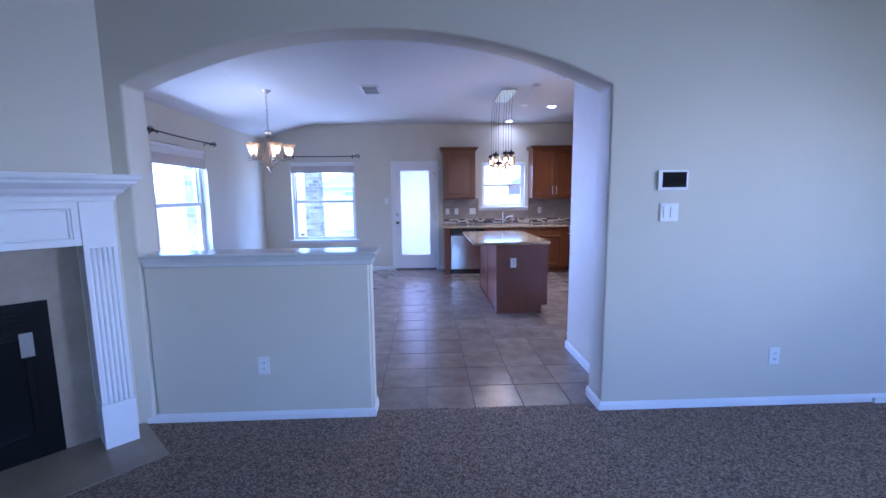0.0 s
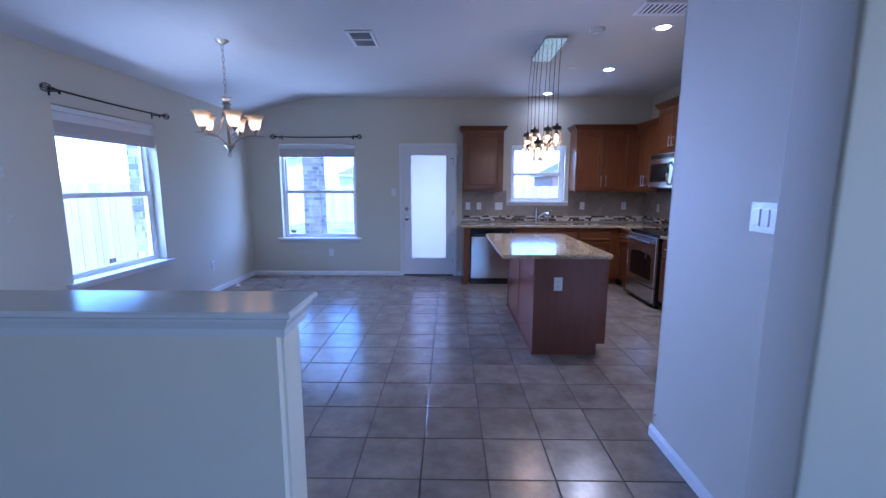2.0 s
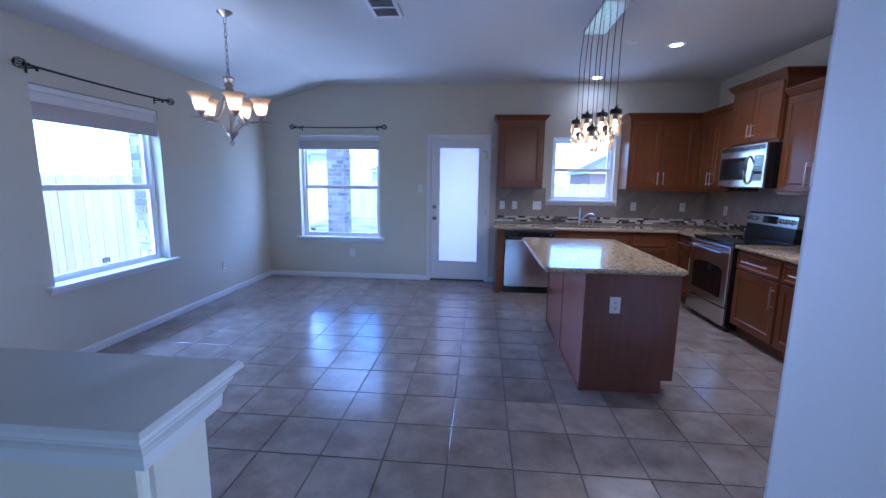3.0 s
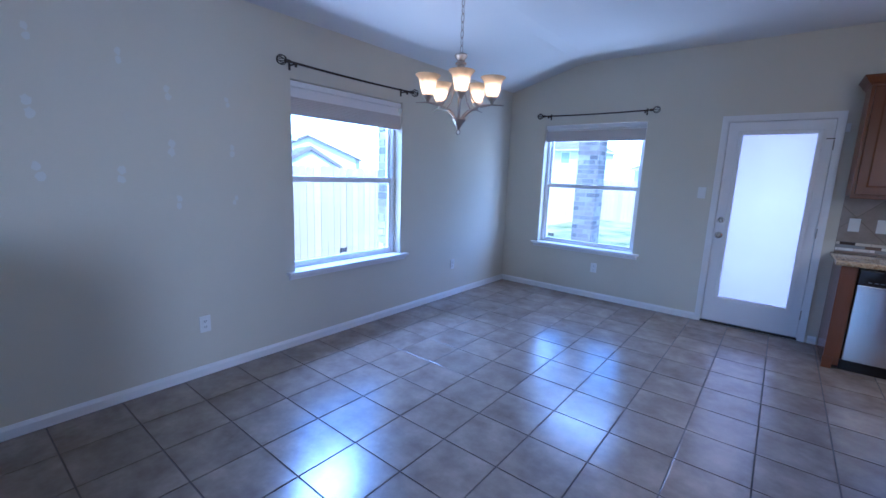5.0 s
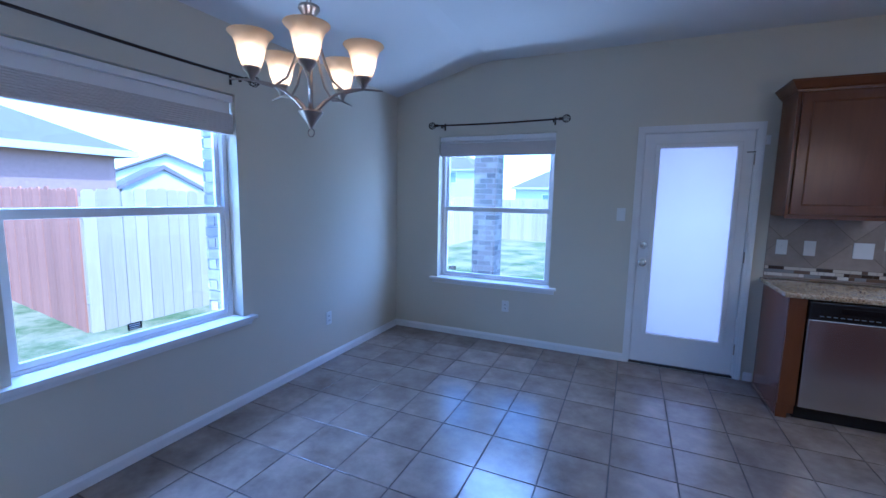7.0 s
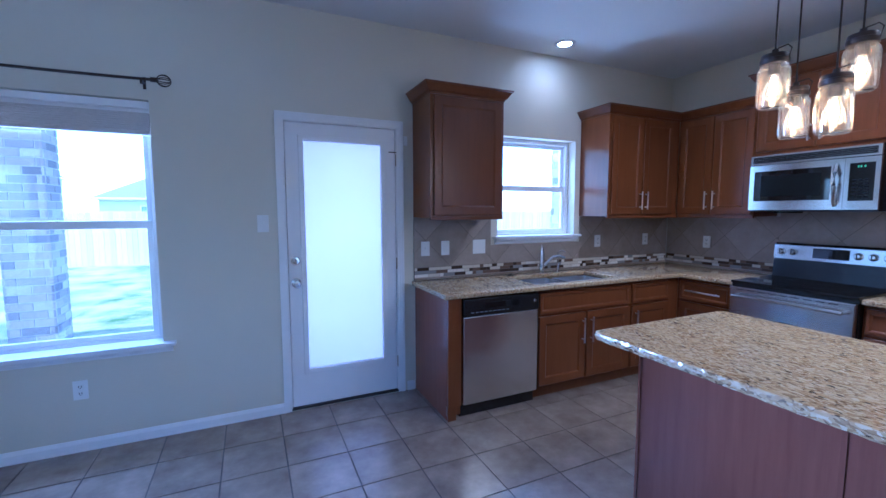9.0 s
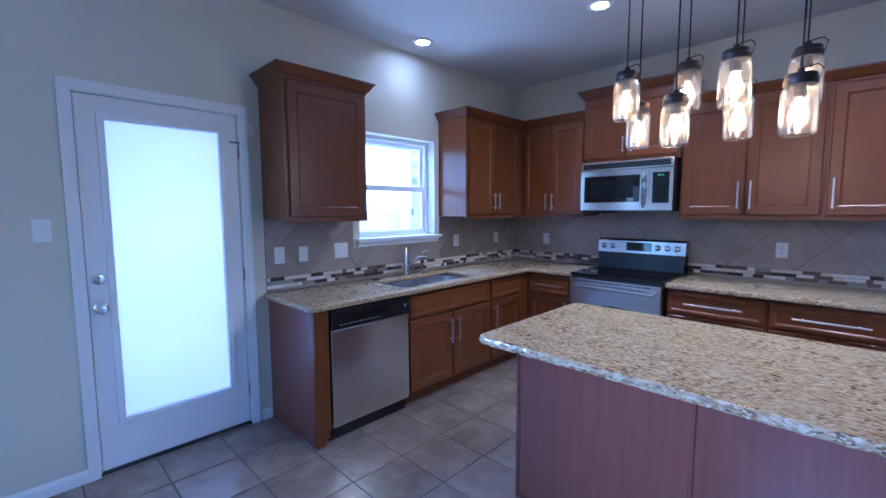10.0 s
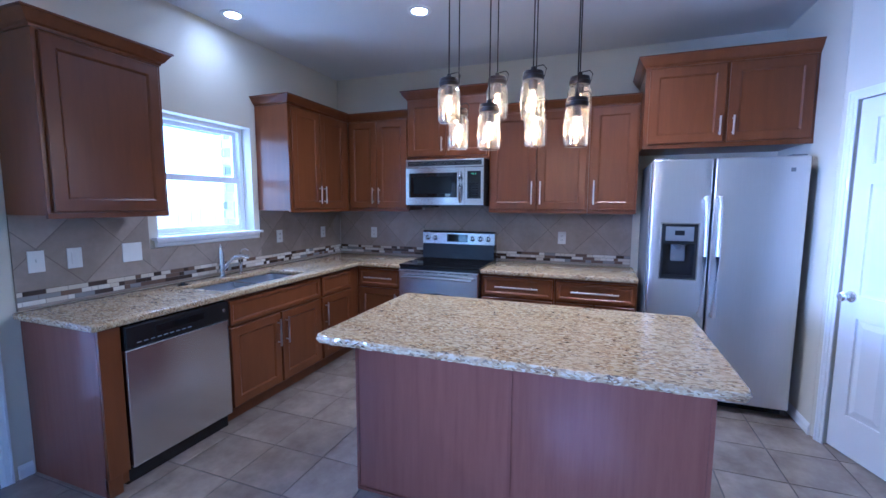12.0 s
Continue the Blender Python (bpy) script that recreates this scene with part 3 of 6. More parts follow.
window("window_1", WL[1] - WL[0], WL[2], WL[3], (XL, WL[0], 0), 90, 0.075, "white vinyl single-hung window with a raised shade", True, 0.46)
window("window_2", WB[1] - WB[0], WB[2], WB[3], (WB[0], YB, 0), 0, 0.07, "white vinyl single-hung window onto the porch", True, 0.03)
window("window_3", WK[1] - WK[0], WK[2], WK[3], (WK[0], YB, 0), 0, 0.05, "white vinyl single-hung window above the sink", False, 0)
# unseen windows, added as openings for the light of the lamps behind them
window("unseen_window_rear", 2.4, 0.5, 2.3, (4.3, -2.65, 0), 180, 0.07, "unseen white vinyl window added to light the living room from behind", False, 0)
window("unseen_window_side", 1.1, 0.9, 2.2, (5.6, 1.9, 0), -90, 0.07, "unseen white vinyl window added to light the dining wall from the side", False, 0)


def roller_shade(w, z1, drop, slack, at, turn):
    e = thing("window_shade", "raised beige cellular shade with a white headrail", "window shade", at=at, turn=turn)
    part("headrail", box(0.006, w - 0.006, 0.012, 0.065, z1 - 0.05, z1 - 0.008, 0.004), VINYL, e)
    # upper cloth hangs slack, then gathers in a stack
    part("cloth", box(0.012, w - 0.012, 0.040, 0.044, z1 - slack - 0.02, z1 - 0.045), VINYL, e, "thin pale cloth below the headrail")
    n = 9
    z_top = z1 - slack
    for k in range(n):
        bm = bmesh.new()
        a = z_top - (drop - slack) * k / n
        b = z_top - (drop - slack) * (k + 1) / n
        m = (a + b) / 2
        vs = [[bm.verts.new((x, y, z)) for y, z in ((0.0185, a), (0.015, m), (0.0185, b), (0.056, b), (0.0595, m), (0.056, a))] for x in (0.008, w - 0.008)]
        for i in range(6):
            j = (i + 1) % 6
            bm.faces.new((vs[0][i], vs[0][j], vs[1][j], vs[1][i]))
        bm.faces.new(vs[0])
        bm.faces.new(vs[1][::-1])
        part("pleat", bm, SHADE, e)
    part("bottom_rail", box(0.008, w - 0.008, 0.018, 0.062, z1 - drop - 0.018, z1 - drop - 0.001, 0.003), SHADE, e)
    return e


roller_shade(WL[1] - WL[0], WL[3], 0.235, 0.125, (XL, WL[0], 0), 90)
roller_shade(WB[1] - WB[0], WB[3], 0.185, 0.075, (WB[0], YB, 0), 0)


def curtain_rod(length, at, turn):
    e = thing("curtain_rod", "dark bronze curtain rod with open cage finials", "curtain rod", at=at, turn=turn)
    pts = [(length * i / 12, 0, -0.008 * math.sin(math.pi * i / 12)) for i in range(13)]
    part("rod", tube(pts, 0.0085), IRON, e)
    for x, s in ((0.0, -1), (length, 1)):
        bm = bmesh.new()
        for k in range(4):
            a = math.pi * k / 4
            ring = [(x + s * (0.036 + 0.036 * math.cos(t)), 0.034 * math.sin(t) * math.cos(a), 0.034 * math.sin(t) * math.sin(a)) for t in [2 * math.pi * i / 14 for i in range(14)]]
            add_tube(bm, ring, 0.003, 5, True)
        part("finial", bm, IRON, e)
        part("collar", tube([(x - s * 0.03, 0, 0), (x + s * 0.008, 0, 0)], 0.0135, 10), IRON, e)
        part("bracket", boxes((x - s * 0.075 - 0.006, x - s * 0.075 + 0.006, -0.008, 0.084, -0.012, -0.004), (x - s * 0.075 - 0.008, x - s * 0.075 + 0.008, 0.08, 0.0845, -0.04, 0.03), (x - s * 0.075 - 0.006, x - s * 0.075 + 0.006, -0.01, 0.004, -0.03, -0.006)), IRON, e)
    return e


curtain_rod(1.32, (XL + 0.085, 5.645, 2.2), 90)
curtain_rod(1.27, (-1.80, YB - 0.085, 2.2), 0)


# ---- back door ----
def casing(x0, x1, z1, wdt=0.052, t=0.016):
    """Mitred door casing round an opening, stepped towards its inner edge."""
    bm = bmesh.new()
    for a, b, tt in ((0.0, 0.018, t * 0.55), (0.018, wdt - 0.012, t * 0.8), (wdt - 0.012, wdt, t)):
        add_box(bm, x0 - b, x0 - a, -tt, -0.001, 0, z1 + a)
        add_box(bm, x1 + a, x1 + b, -tt, -0.001, 0, z1 + a)
        add_box(bm, x0 - b, x1 + b, -tt, -0.001, z1 + a, z1 + b)
    return bm


def knob(e, x, z, y, name="knob"):
    """A round door knob on a rose, turned along -y."""
    bm = lathe([(0.0, 0.0), (0.033, 0.0), (0.033, 0.006), (0.026, 0.01), (0.012, 0.014), (0.011, 0.034), (0.021, 0.04), (0.028, 0.05), (0.028, 0.06), (0.02, 0.067), (0.0, 0.069)], 20)
    ob = part(name, bm, KNOBSTEEL, e, "satin nickel knob", smooth="auto")
    ob.matrix_basis = pose(x, y, z, 90)
    return ob


door = thing("door_1", "white back door with a tall frosted glass pane, closed", "door", at=(0, YB, 0))
door["kind"] = "structure"
part("casing", casing(DB[0] + 0.01, DB[1] - 0.01, 2.055), WHITE, door, "white painted casing")
part("jamb", boxes((DB[0], DB[0] + 0.016, 0.001, 0.14, 0, 2.055), (DB[1] - 0.016, DB[1], 0.001, 0.14, 0, 2.055), (DB[0], DB[1], 0.001, 0.14, 2.049, 2.065)), WHITE, door)
SX0, SX1, SZ0, SZ1 = DB[0] + 0.019, DB[1] - 0.019, 0.022, 2.046
GX0, GX1, GZ0, GZ1 = 0.29, 0.847, 0.29, 1.925
slabd = part("door_slab", slab([SX0, GX0 - 0.02, GX1 + 0.02, SX1], [SZ0, GZ0 - 0.02, GZ1 + 0.02, SZ1], [(1, 1)], 0.012, 0.056, "xzy", 0.002), DOORWHITE, door, "smooth white door slab")
part("glazing_bead", slab([GX0 - 0.035, GX0, GX1, GX1 + 0.035], [GZ0 - 0.035, GZ0, GZ1, GZ1 + 0.035], [(1, 1)], 0.004, 0.0635, "xzy", 0.004), DOORWHITE, slabd)
gp = part("glass_pane", box(GX0 - 0.005, GX1 + 0.005, 0.03, 0.036, GZ0 - 0.005, GZ1 + 0.005), FROSTED, slabd, "bright frosted glass")
knob(slabd, 0.217, 0.93, 0.012)
bm = lathe([(0.0, 0.0), (0.031, 0.0), (0.031, 0.008), (0.024, 0.016), (0.0, 0.018)], 20)
ob = part("deadbolt", bm, KNOBSTEEL, slabd, "satin nickel deadbolt", smooth="auto")
ob.matrix_basis = pose(0.217, 0.012, 1.085, 90)
part("thumb_turn", box(0.213, 0.221, -0.022, -0.005, 1.068, 1.102, 0.003), NICKEL, ob).matrix_parent_inverse = pose(0.217, 0.012, 1.085, 90).inverted()
for z in (0.25, 1.03, 1.82):
    part("hinge", tube([(SX1 + 0.006, 0.004, z - 0.045), (SX1 + 0.006, 0.004, z + 0.045)], 0.006, 8), NICKEL, door)
part("door_stop_arm", boxes((SX1 - 0.05, SX1 + 0.03, -0.006, 0.002, 1.872, 1.879)), IRON, door, "small dark metal latch bar")
# hidden strips added behind the slab to block light through its edge gap
part("door_stop", boxes((DB[0] + 0.0162, DB[0] + 0.034, 0.0575, 0.07, 0.019, 2.048), (DB[1] - 0.034, DB[1] - 0.0162, 0.0575, 0.07, 0.019, 2.048), (DB[0] + 0.0342, DB[1] - 0.0342, 0.0575, 0.07, 2.032, 2.048)), WHITE, door)
part("threshold", box(DB[0], DB[1], 0.0, 0.2, 0.0, 0.018, 0.004), RUBBER, door, "dark metal threshold")
part("contact_sensor", box(DB[1] + 0.045, DB[1] + 0.075, -0.018, -0.002, 1.93, 2.0, 0.003), PLATE, door, "small white alarm sensor")

# pantry door
pd = thing("door_2", "white six-panel pantry door, closed", "door", at=(XJ, YE, 0), turn=math.degrees(pa))
pd["kind"] = "structure"
bm = casing(P_DOOR[0] + 0.01, P_DOOR[1] - 0.01, 2.035)
bmesh.ops.scale(bm, vec=(1, -1, 1), verts=bm.verts)
part("casing", bm, WHITE, pd, "white painted casing")
dw0, dw1 = P_DOOR[0] + 0.018, P_DOOR[1] - 0.018


def six_panel(x0, x1, z0, z1):
    xs = [x0, x0 + 0.1, (x0 + x1) / 2 - 0.045, (x0 + x1) / 2 + 0.045, x1 - 0.1, x1]
    zs = [z0, z0 + 0.23, z0 + 0.80, z0 + 0.93, z0 + 1.55, z0 + 1.66, z1 - 0.11, z1]
    holes = [(i, j) for i in (1, 3) for j in (1, 3, 5)]
    bm = slab(xs, zs, holes, -0.05, -0.012, "xzy")
    for i, j in holes:
        a, b, c, d = xs[i], xs[i + 1], zs[j], zs[j + 1]
        add_box(bm, a, b, -0.045, -0.024, c, d)
        rim, top = [], []
        k = 0.045
        for u, v in ((a + 0.012, c + 0.012), (b - 0.012, c + 0.012), (b - 0.012, d - 0.012), (a + 0.012, d - 0.012)):
            rim.append(bm.verts.new((u, -0.0235, v)))
        for u, v in ((a + k, c + k), (b - k, c + k), (b - k, d - k), (a + k, d - k)):
            top.append(bm.verts.new((u, -0.0145, v)))
        bm.faces.new(top)
        for q in range(4):
            r = (q + 1) % 4
            bm.faces.new((rim[q], rim[r], top[r], top[q]))
    return bm


pslab = part("door_slab", six_panel(dw0, dw1, 0.012, 2.03), DOORWHITE, pd)
kb = knob(pslab, dw1 - 0.06, 0.93, -0.012)
kb.matrix_basis = pose(dw1 - 0.06, -0.012, 0.93, -90)


# ---- kitchen cabinets ----
def door_bm(x0, x1, z0, z1, y, t=0.02, rail=0.058):
    """A recessed-panel front whose back lies at y and whose face looks along -y."""
    bm = bmesh.new()
    f = y - t

    def ring(o, yy):
        return [bm.verts.new((a, yy, b)) for a, b in ((x0 + o, z0 + o), (x1 - o, z0 + o), (x1 - o, z1 - o), (x0 + o, z1 - o))]

    steps = [ring(0, y), ring(0, f + 0.004), ring(0.004, f)]
    if rail:
        steps += [ring(rail, f), ring(rail + 0.006, f + 0.003), ring(rail + 0.012, f + 0.008)]
    for a, b in zip(steps, steps[1:]):
        for i in range(4):
            j = (i + 1) % 4
            bm.faces.new((a[i], a[j], b[j], b[i]))
    bm.faces.new(steps[0][::-1])
    bm.faces.new(steps[-1])
    return bm


def bar_handle(parent, x, z, y, length, upright=True):
    bm = bmesh.new()
    r, off = 0.0065, 0.03
    h = length / 2
    a, b = ((x, y - off, z - h), (x, y - off, z + h)) if upright else ((x - h, y - off, z), (x + h, y - off, z))
    add_tube(bm, [a, b], r, 10)
    for s in (-0.72, 0.72):
        px, pz = (x, z + s * h) if upright else (x + s * h, z)
        add_tube(bm, [(px, y, pz), (px, y - off, pz)], r * 0.85, 8)
    return part("handle", bm, HANDLE, parent, "brushed steel bar handle", smooth="auto")


def crown_bm(w, d, z, h=0.075, out=0.055, left=True, right=True):
    """Flared crown moulding round the front and the open ends of a cabinet top."""
    bm = bmesh.new()
    rings = []
    for o, dz in ((0.0, 0.0), (0.006, 0.0), (0.008, 0.012), (0.02, 0.02), (0.036, 0.045), (0.048, h - 0.012), (out, h - 0.01), (out, h), (0.0, h)):
        xl, xr = -o * left, w + o * right
        rings.append([bm.verts.new(p) for p in ((xl, -0.001, z + dz), (xl, -d - o, z + dz), (xr, -d - o, z + dz), (xr, -0.001, z + dz))])
    for a, b in zip(rings, rings[1:]):
        for i in range(4):
            j = (i + 1) % 4
            bm.faces.new((a[i], a[j], b[j], b[i]))
    bm.faces.new(rings[0])
    bm.faces.new(rings[-1])
    return bm


def upper_cabinet(at, turn, w, d, z0, z1, doors, label, left=True, right=True, crown=0.075, hlen=0.16):
    """doors: (x0, x1, side of the handle: -1 left, 1 right, 0 none)."""
    e = thing("wall_cabinet", label, "cabinet", "kitchen wall cabinets", at=at, turn=turn)
    part("body", boxes((0, w, -d, -0.001, z0, z1)), CHERRY, e)
    part("light_rail", box(0.0, w, -d - 0.004, -d + 0.016, z0 - 0.016, z0 + 0.012, 0.003), CHERRY, e)
    if crown:
        part("crown", crown_bm(w, d, z1, crown, left=left, right=right), CHERRY, e)
    for x0, x1, hs in doors:
        dr = part("door", door_bm(x0, x1, z0 + 0.018, z1 - 0.012, -d), CHERRY, e)
        if hs:
            bar_handle(dr, x1 - 0.03 if hs > 0 else x0 + 0.03, z0 + 0.06 + hlen / 2, -d - 0.02, hlen)
    return e


UZ0 = 1.385
upper_cabinet((1.10, YB, 0), 0, 0.60, 0.345, UZ0, 2.245, [(0.022, 0.578, 0)], "cherry wood wall cabinet with one door beside the window")
upper_cabinet((2.775, YB, 0), 0, 0.888, 0.345, UZ0, 2.265, [(0.03, 0.40, 1), (0.41, 0.80, -1)], "cherry wood wall cabinet with two doors in the corner", right=False)
upper_cabinet((XR, 8.652, 0), -90, 0.685, 0.335, UZ0, 2.265, [(0.02, 0.33, 1), (0.34, 0.665, -1)], "cherry wood wall cabinet with two doors beside the microwave", left=False, right=False)
upper_cabinet((XR, 7.965, 0), -90, 0.802, 0.37, 1.872, 2.42, [(0.016, 0.396, 1), (0.406, 0.786, -1)], "short raised cherry wood cabinet above the microwave", crown=0.08, hlen=0.13)
upper_cabinet((XR, 7.161, 0), -90, 0.855, 0.335, UZ0, 2.245, [(0.016, 0.42, 1), (0.435, 0.84, -1)], "cherry wood wall cabinet with two doors above the counter", left=False, right=False, hlen=0.2)
upper_cabinet((XR, 6.304, 0), -90, 0.377, 0.335, UZ0, 2.245, [(0.016, 0.362, -1)], "narrow cherry wood wall cabinet with one door", left=False, right=False, hlen=0.2)
upper_cabinet((XR, 5.925, 0), -90, 1.035, 0.60, 1.87, 2.43, [(0.03, 0.51, 1), (0.53, 1.005, -1)], "deep cherry wood cabinet above the refrigerator", crown=0.08, right=False, hlen=0.13)

CZ = 0.885      # counter height
BZ = 0.85       # top of the base cabinets


def base_cabinet(at, turn, w, fronts, label, d=0.6, hollow=False):
    """fronts: ("drawer" | "door" | "blank", x0, x1, z0, z1, handle) with handle h, l, r or none."""
    e = thing("base_cabinet", label, "cabinet", "kitchen base cabinets", at=at, turn=turn)
    if hollow:
        part("body", boxes((0, w, -d, -0.001, 0.1, 0.64), (0, w, -d, -d + 0.02, 0.641, BZ), (0, 0.018, -d + 0.021, -0.001, 0.641, BZ), (w - 0.018, w, -d + 0.021, -0.001, 0.641, BZ)), CHERRY, e)
    else:
        part("body", boxes((0, w, -d, -0.001, 0.1, BZ)), CHERRY, e)
    part("toe_kick", boxes((0, w, -d + 0.06, -0.02, 0, 0.1)), CHERRY, e)
    for kind, x0, x1, z0, z1, hd in fronts:
        f = part("drawer_front" if kind != "door" else "door", door_bm(x0, x1, z0, z1, -d, rail=0.058 if kind == "door" else 0.022), CHERRY, e)
        if hd == "h":
            bar_handle(f, (x0 + x1) / 2, (z0 + z1) / 2, -d - 0.02, min(0.36, (x1 - x0) * 0.68), False)
        elif hd:
            bar_handle(f, x1 - 0.035 if hd == "r" else x0 + 0.035, z1 - 0.14, -d - 0.02, 0.2)
    return e


D0, D1, W0, W1 = 0.115, 0.645, 0.665, 0.825
base_cabinet((1.845, YB, 0), 0, 0.945, [("blank", 0.015, 0.93, W0, W1, ""), ("door", 0.015, 0.462, D0, D1, "r"), ("door", 0.478, 0.93, D0, D1, "l")], "cherry wood sink cabinet with two doors", hollow=True)
base_cabinet((2.792, YB, 0), 0, 0.60, [("blank", 0.02, 0.46, W0, W1, ""), ("door", 0.02, 0.46, D0, D1, "l")], "cherry wood corner base cabinet")
base_cabinet((XR, 8.397, 0), -90, 0.477, [("drawer", 0.03, 0.462, W0, W1, "h"), ("door", 0.03, 0.462, D0, D1, "r")], "cherry wood base cabinet with one drawer beside the range", d=0.61)
base_cabinet((XR, 7.148, 0), -90, 0.62, [("drawer", 0.015, 0.605, W0, W1, "h"), ("door", 0.015, 0.605, D0, D1, "r")], "cherry wood base cabinet with a wide drawer", d=0.61)
base_cabinet((XR, 6.526, 0), -90, 0.62, [("drawer", 0.015, 0.605, W0, W1, "h"), ("door", 0.015, 0.30, D0, D1, "r"), ("door", 0.315, 0.605, D0, D1, "l")], "cherry wood base cabinet with a wide drawer and two doors", d=0.61)
ep = thing("end_panel", "cherry wood end panel beside the dishwasher", "cabinet panel", at=(1.11, YB, 0))
part("side", boxes((0, 0.02, -0.60, -0.001, 0.0, BZ)), PANEL, ep, "flat cherry veneer side")
part("stile", boxes((0.0, 0.098, -0.618, -0.601, 0.1, BZ), (0.0, 0.098, -0.60, -0.579, 0.032, 0.1)), CHERRY, ep)
part("foot", box(-0.004, 0.06, -0.615, -0.605, 0, 0.098, 0.003), CHERRY, ep)

# counters
ctr = part("countertop", slab([1.075, 1.872, 2.70, 3.345, XR - 0.004], [7.918, 8.355, 8.45, 8.83, YB - 0.012], [(0, 0), (1, 0), (2, 0), (1, 2)], BZ, CZ, "xyz", 0.008), GRANITE, smooth="auto")
tagged(ctr, "speckled brown granite L-shaped countertop with a sink cutout", "countertop")
ctr2 = part("countertop", slab([3.345, XR - 0.004], [5.905, 7.148], [], BZ, CZ, "xyz", 0.008), GRANITE, smooth="auto")
tagged(ctr2, "short speckled brown granite countertop beside the refrigerator", "countertop")

# sink and faucet
sink = thing("sink", "double-bowl stainless steel sink set under the granite", "sink")


def bowl(x0, x1, y0, y1):
    bm = bmesh.new()
    rings = []
    for o, z in ((0.0, BZ - 0.002), (0.004, BZ - 0.10), (0.02, BZ - 0.165), (0.06, BZ - 0.175)):
        r = []
        for cx, cy, a0 in ((x1 - 0.05, y1 - 0.05, 0), (x0 + 0.05, y1 - 0.05, 90), (x0 + 0.05, y0 + 0.05, 180), (x1 - 0.05, y0 + 0.05, 270)):
            for k in range(5):
                a = radians(a0 + 22.5 * k)
                rr = max(0.05 - o, 0.008)
                r.append(bm.verts.new((cx + math.copysign(max(0, o - 0.042), x0 + x1 - 2 * cx) * 0 + rr * math.cos(a) - (o > 0.05) * 0.03 * (1 if cx > (x0 + x1) / 2 else -1), cy + rr * math.sin(a) - (o > 0.05) * 0.03 * (1 if cy > (y0 + y1) / 2 else -1), z)))
        rings.append(r)
    for a, b in zip(rings, rings[1:]):
        for i in range(len(a)):
            j = (i + 1) % len(a)
            bm.faces.new((a[i], a[j], b[j], b[i]))
    bm.faces.new(rings[-1])
    return bm


part("bowl", bowl(1.877, 2.280, 8.455, 8.825), SINKSTEEL, sink, smooth="auto")
part("bowl", bowl(2.300, 2.695, 8.455, 8.825), SINKSTEEL, sink, smooth="auto")
part("divider", box(2.277, 2.303, 8.452, 8.828, BZ - 0.03, BZ + 0.004, 0.004), STEEL, sink)
for x in (2.08, 2.50):
    part("drain", lathe([(0, 0.004), (0.03, 0.004), (0.042, 0.006), (0.044, 0.002)], 20, (x, 8.64, BZ - 0.175)), CHROME, sink, smooth="auto")

faucet = thing("faucet", "chrome kitchen faucet with an upright body and low spout", "faucet", at=(2.27, 8.895, CZ))
part("body", lathe([(0.0, 0.0), (0.03, 0.0), (0.03, 0.006), (0.022, 0.012), (0.021, 0.17), (0.019, 0.20), (0.012, 0.232), (0.0, 0.236)], 20), CHROME, faucet, smooth="auto")
part("spout", tube([(0.012, -0.005, 0.06), (0.045, -0.02, 0.105), (0.085, -0.045, 0.142), (0.13, -0.07, 0.152), (0.172, -0.098, 0.138)], [0.014, 0.014, 0.013, 0.013, 0.016], 12), CHROME, faucet, smooth="auto")
part("lever", tube([(0.0, 0.0, 0.225), (0.0, 0.006, 0.25)], [0.006, 0.004], 8), CHROME, faucet, smooth="auto")
sp = thing("soap_dispenser", "chrome soap pump with a curved spout beside the faucet", "soap dispenser", at=(2.45, 8.895, CZ))
part("base", lathe([(0, 0), (0.021, 0), (0.021, 0.005), (0.013, 0.012), (0.012, 0.06), (0.016, 0.075), (0.0, 0.08)], 16), CHROME, sp, smooth="auto")
part("spout", tube([(0, 0, 0.075), (0.0, 0, 0.17), (0.01, -0.01, 0.19), (0.03, -0.02, 0.196), (0.055, -0.03, 0.18)], [0.005, 0.005, 0.005, 0.005, 0.006], 8), CHROME, sp, smooth="auto")
stp = part("sink_stopper", lathe([(0, 0.016), (0.012, 0.016), (0.013, 0.008), (0.03, 0.005), (0.034, 0.0), (0, 0)], 18, (1.93, 8.875, CZ)), BLACK, smooth="auto")
tagged(stp, "small black rubber sink stopper lying on the granite", "sink stopper")

# dishwasher
dw = thing("dishwasher", "stainless steel dishwasher with a black control strip", "dishwasher", at=(1.213, YB, 0))
DWW = 0.628
part("body", boxes((0.004, DWW - 0.004, -0.60, -0.02, 0.09, BZ - 0.003)), BLACK, dw)
part("door", box(0.006, DWW - 0.006, -0.628, -0.601, 0.10, 0.715, 0.006), DWSTEEL, dw, "brushed stainless steel door")
ctl = part("control_panel", box(0.004, DWW - 0.004, -0.636, -0.601, 0.718, 0.838, 0.008), BLACK, dw, "glossy black control strip")
part("pocket_handle", box(0.16, 0.45, -0.639, -0.630, 0.765, 0.81, 0.003), BLACKGLASS, ctl)
part("button_row", boxes(*[(0.06 + 0.035 * k, 0.082 + 0.035 * k, -0.6375, -0.635, 0.742, 0.747) for k in range(9)]), FRIDGESIDE, ctl, "faint pale control marks")
part("badge", lathe([(0, 0.0), (0.012, 0), (0.012, 0.003), (0, 0.004)], 16), STEEL, ctl).matrix_basis = pose(0.585, -0.636, 0.785, 90)
part("toe_kick", boxes((0.0, DWW, -0.575, -0.05, 0.0, 0.088)), BLACK, dw)

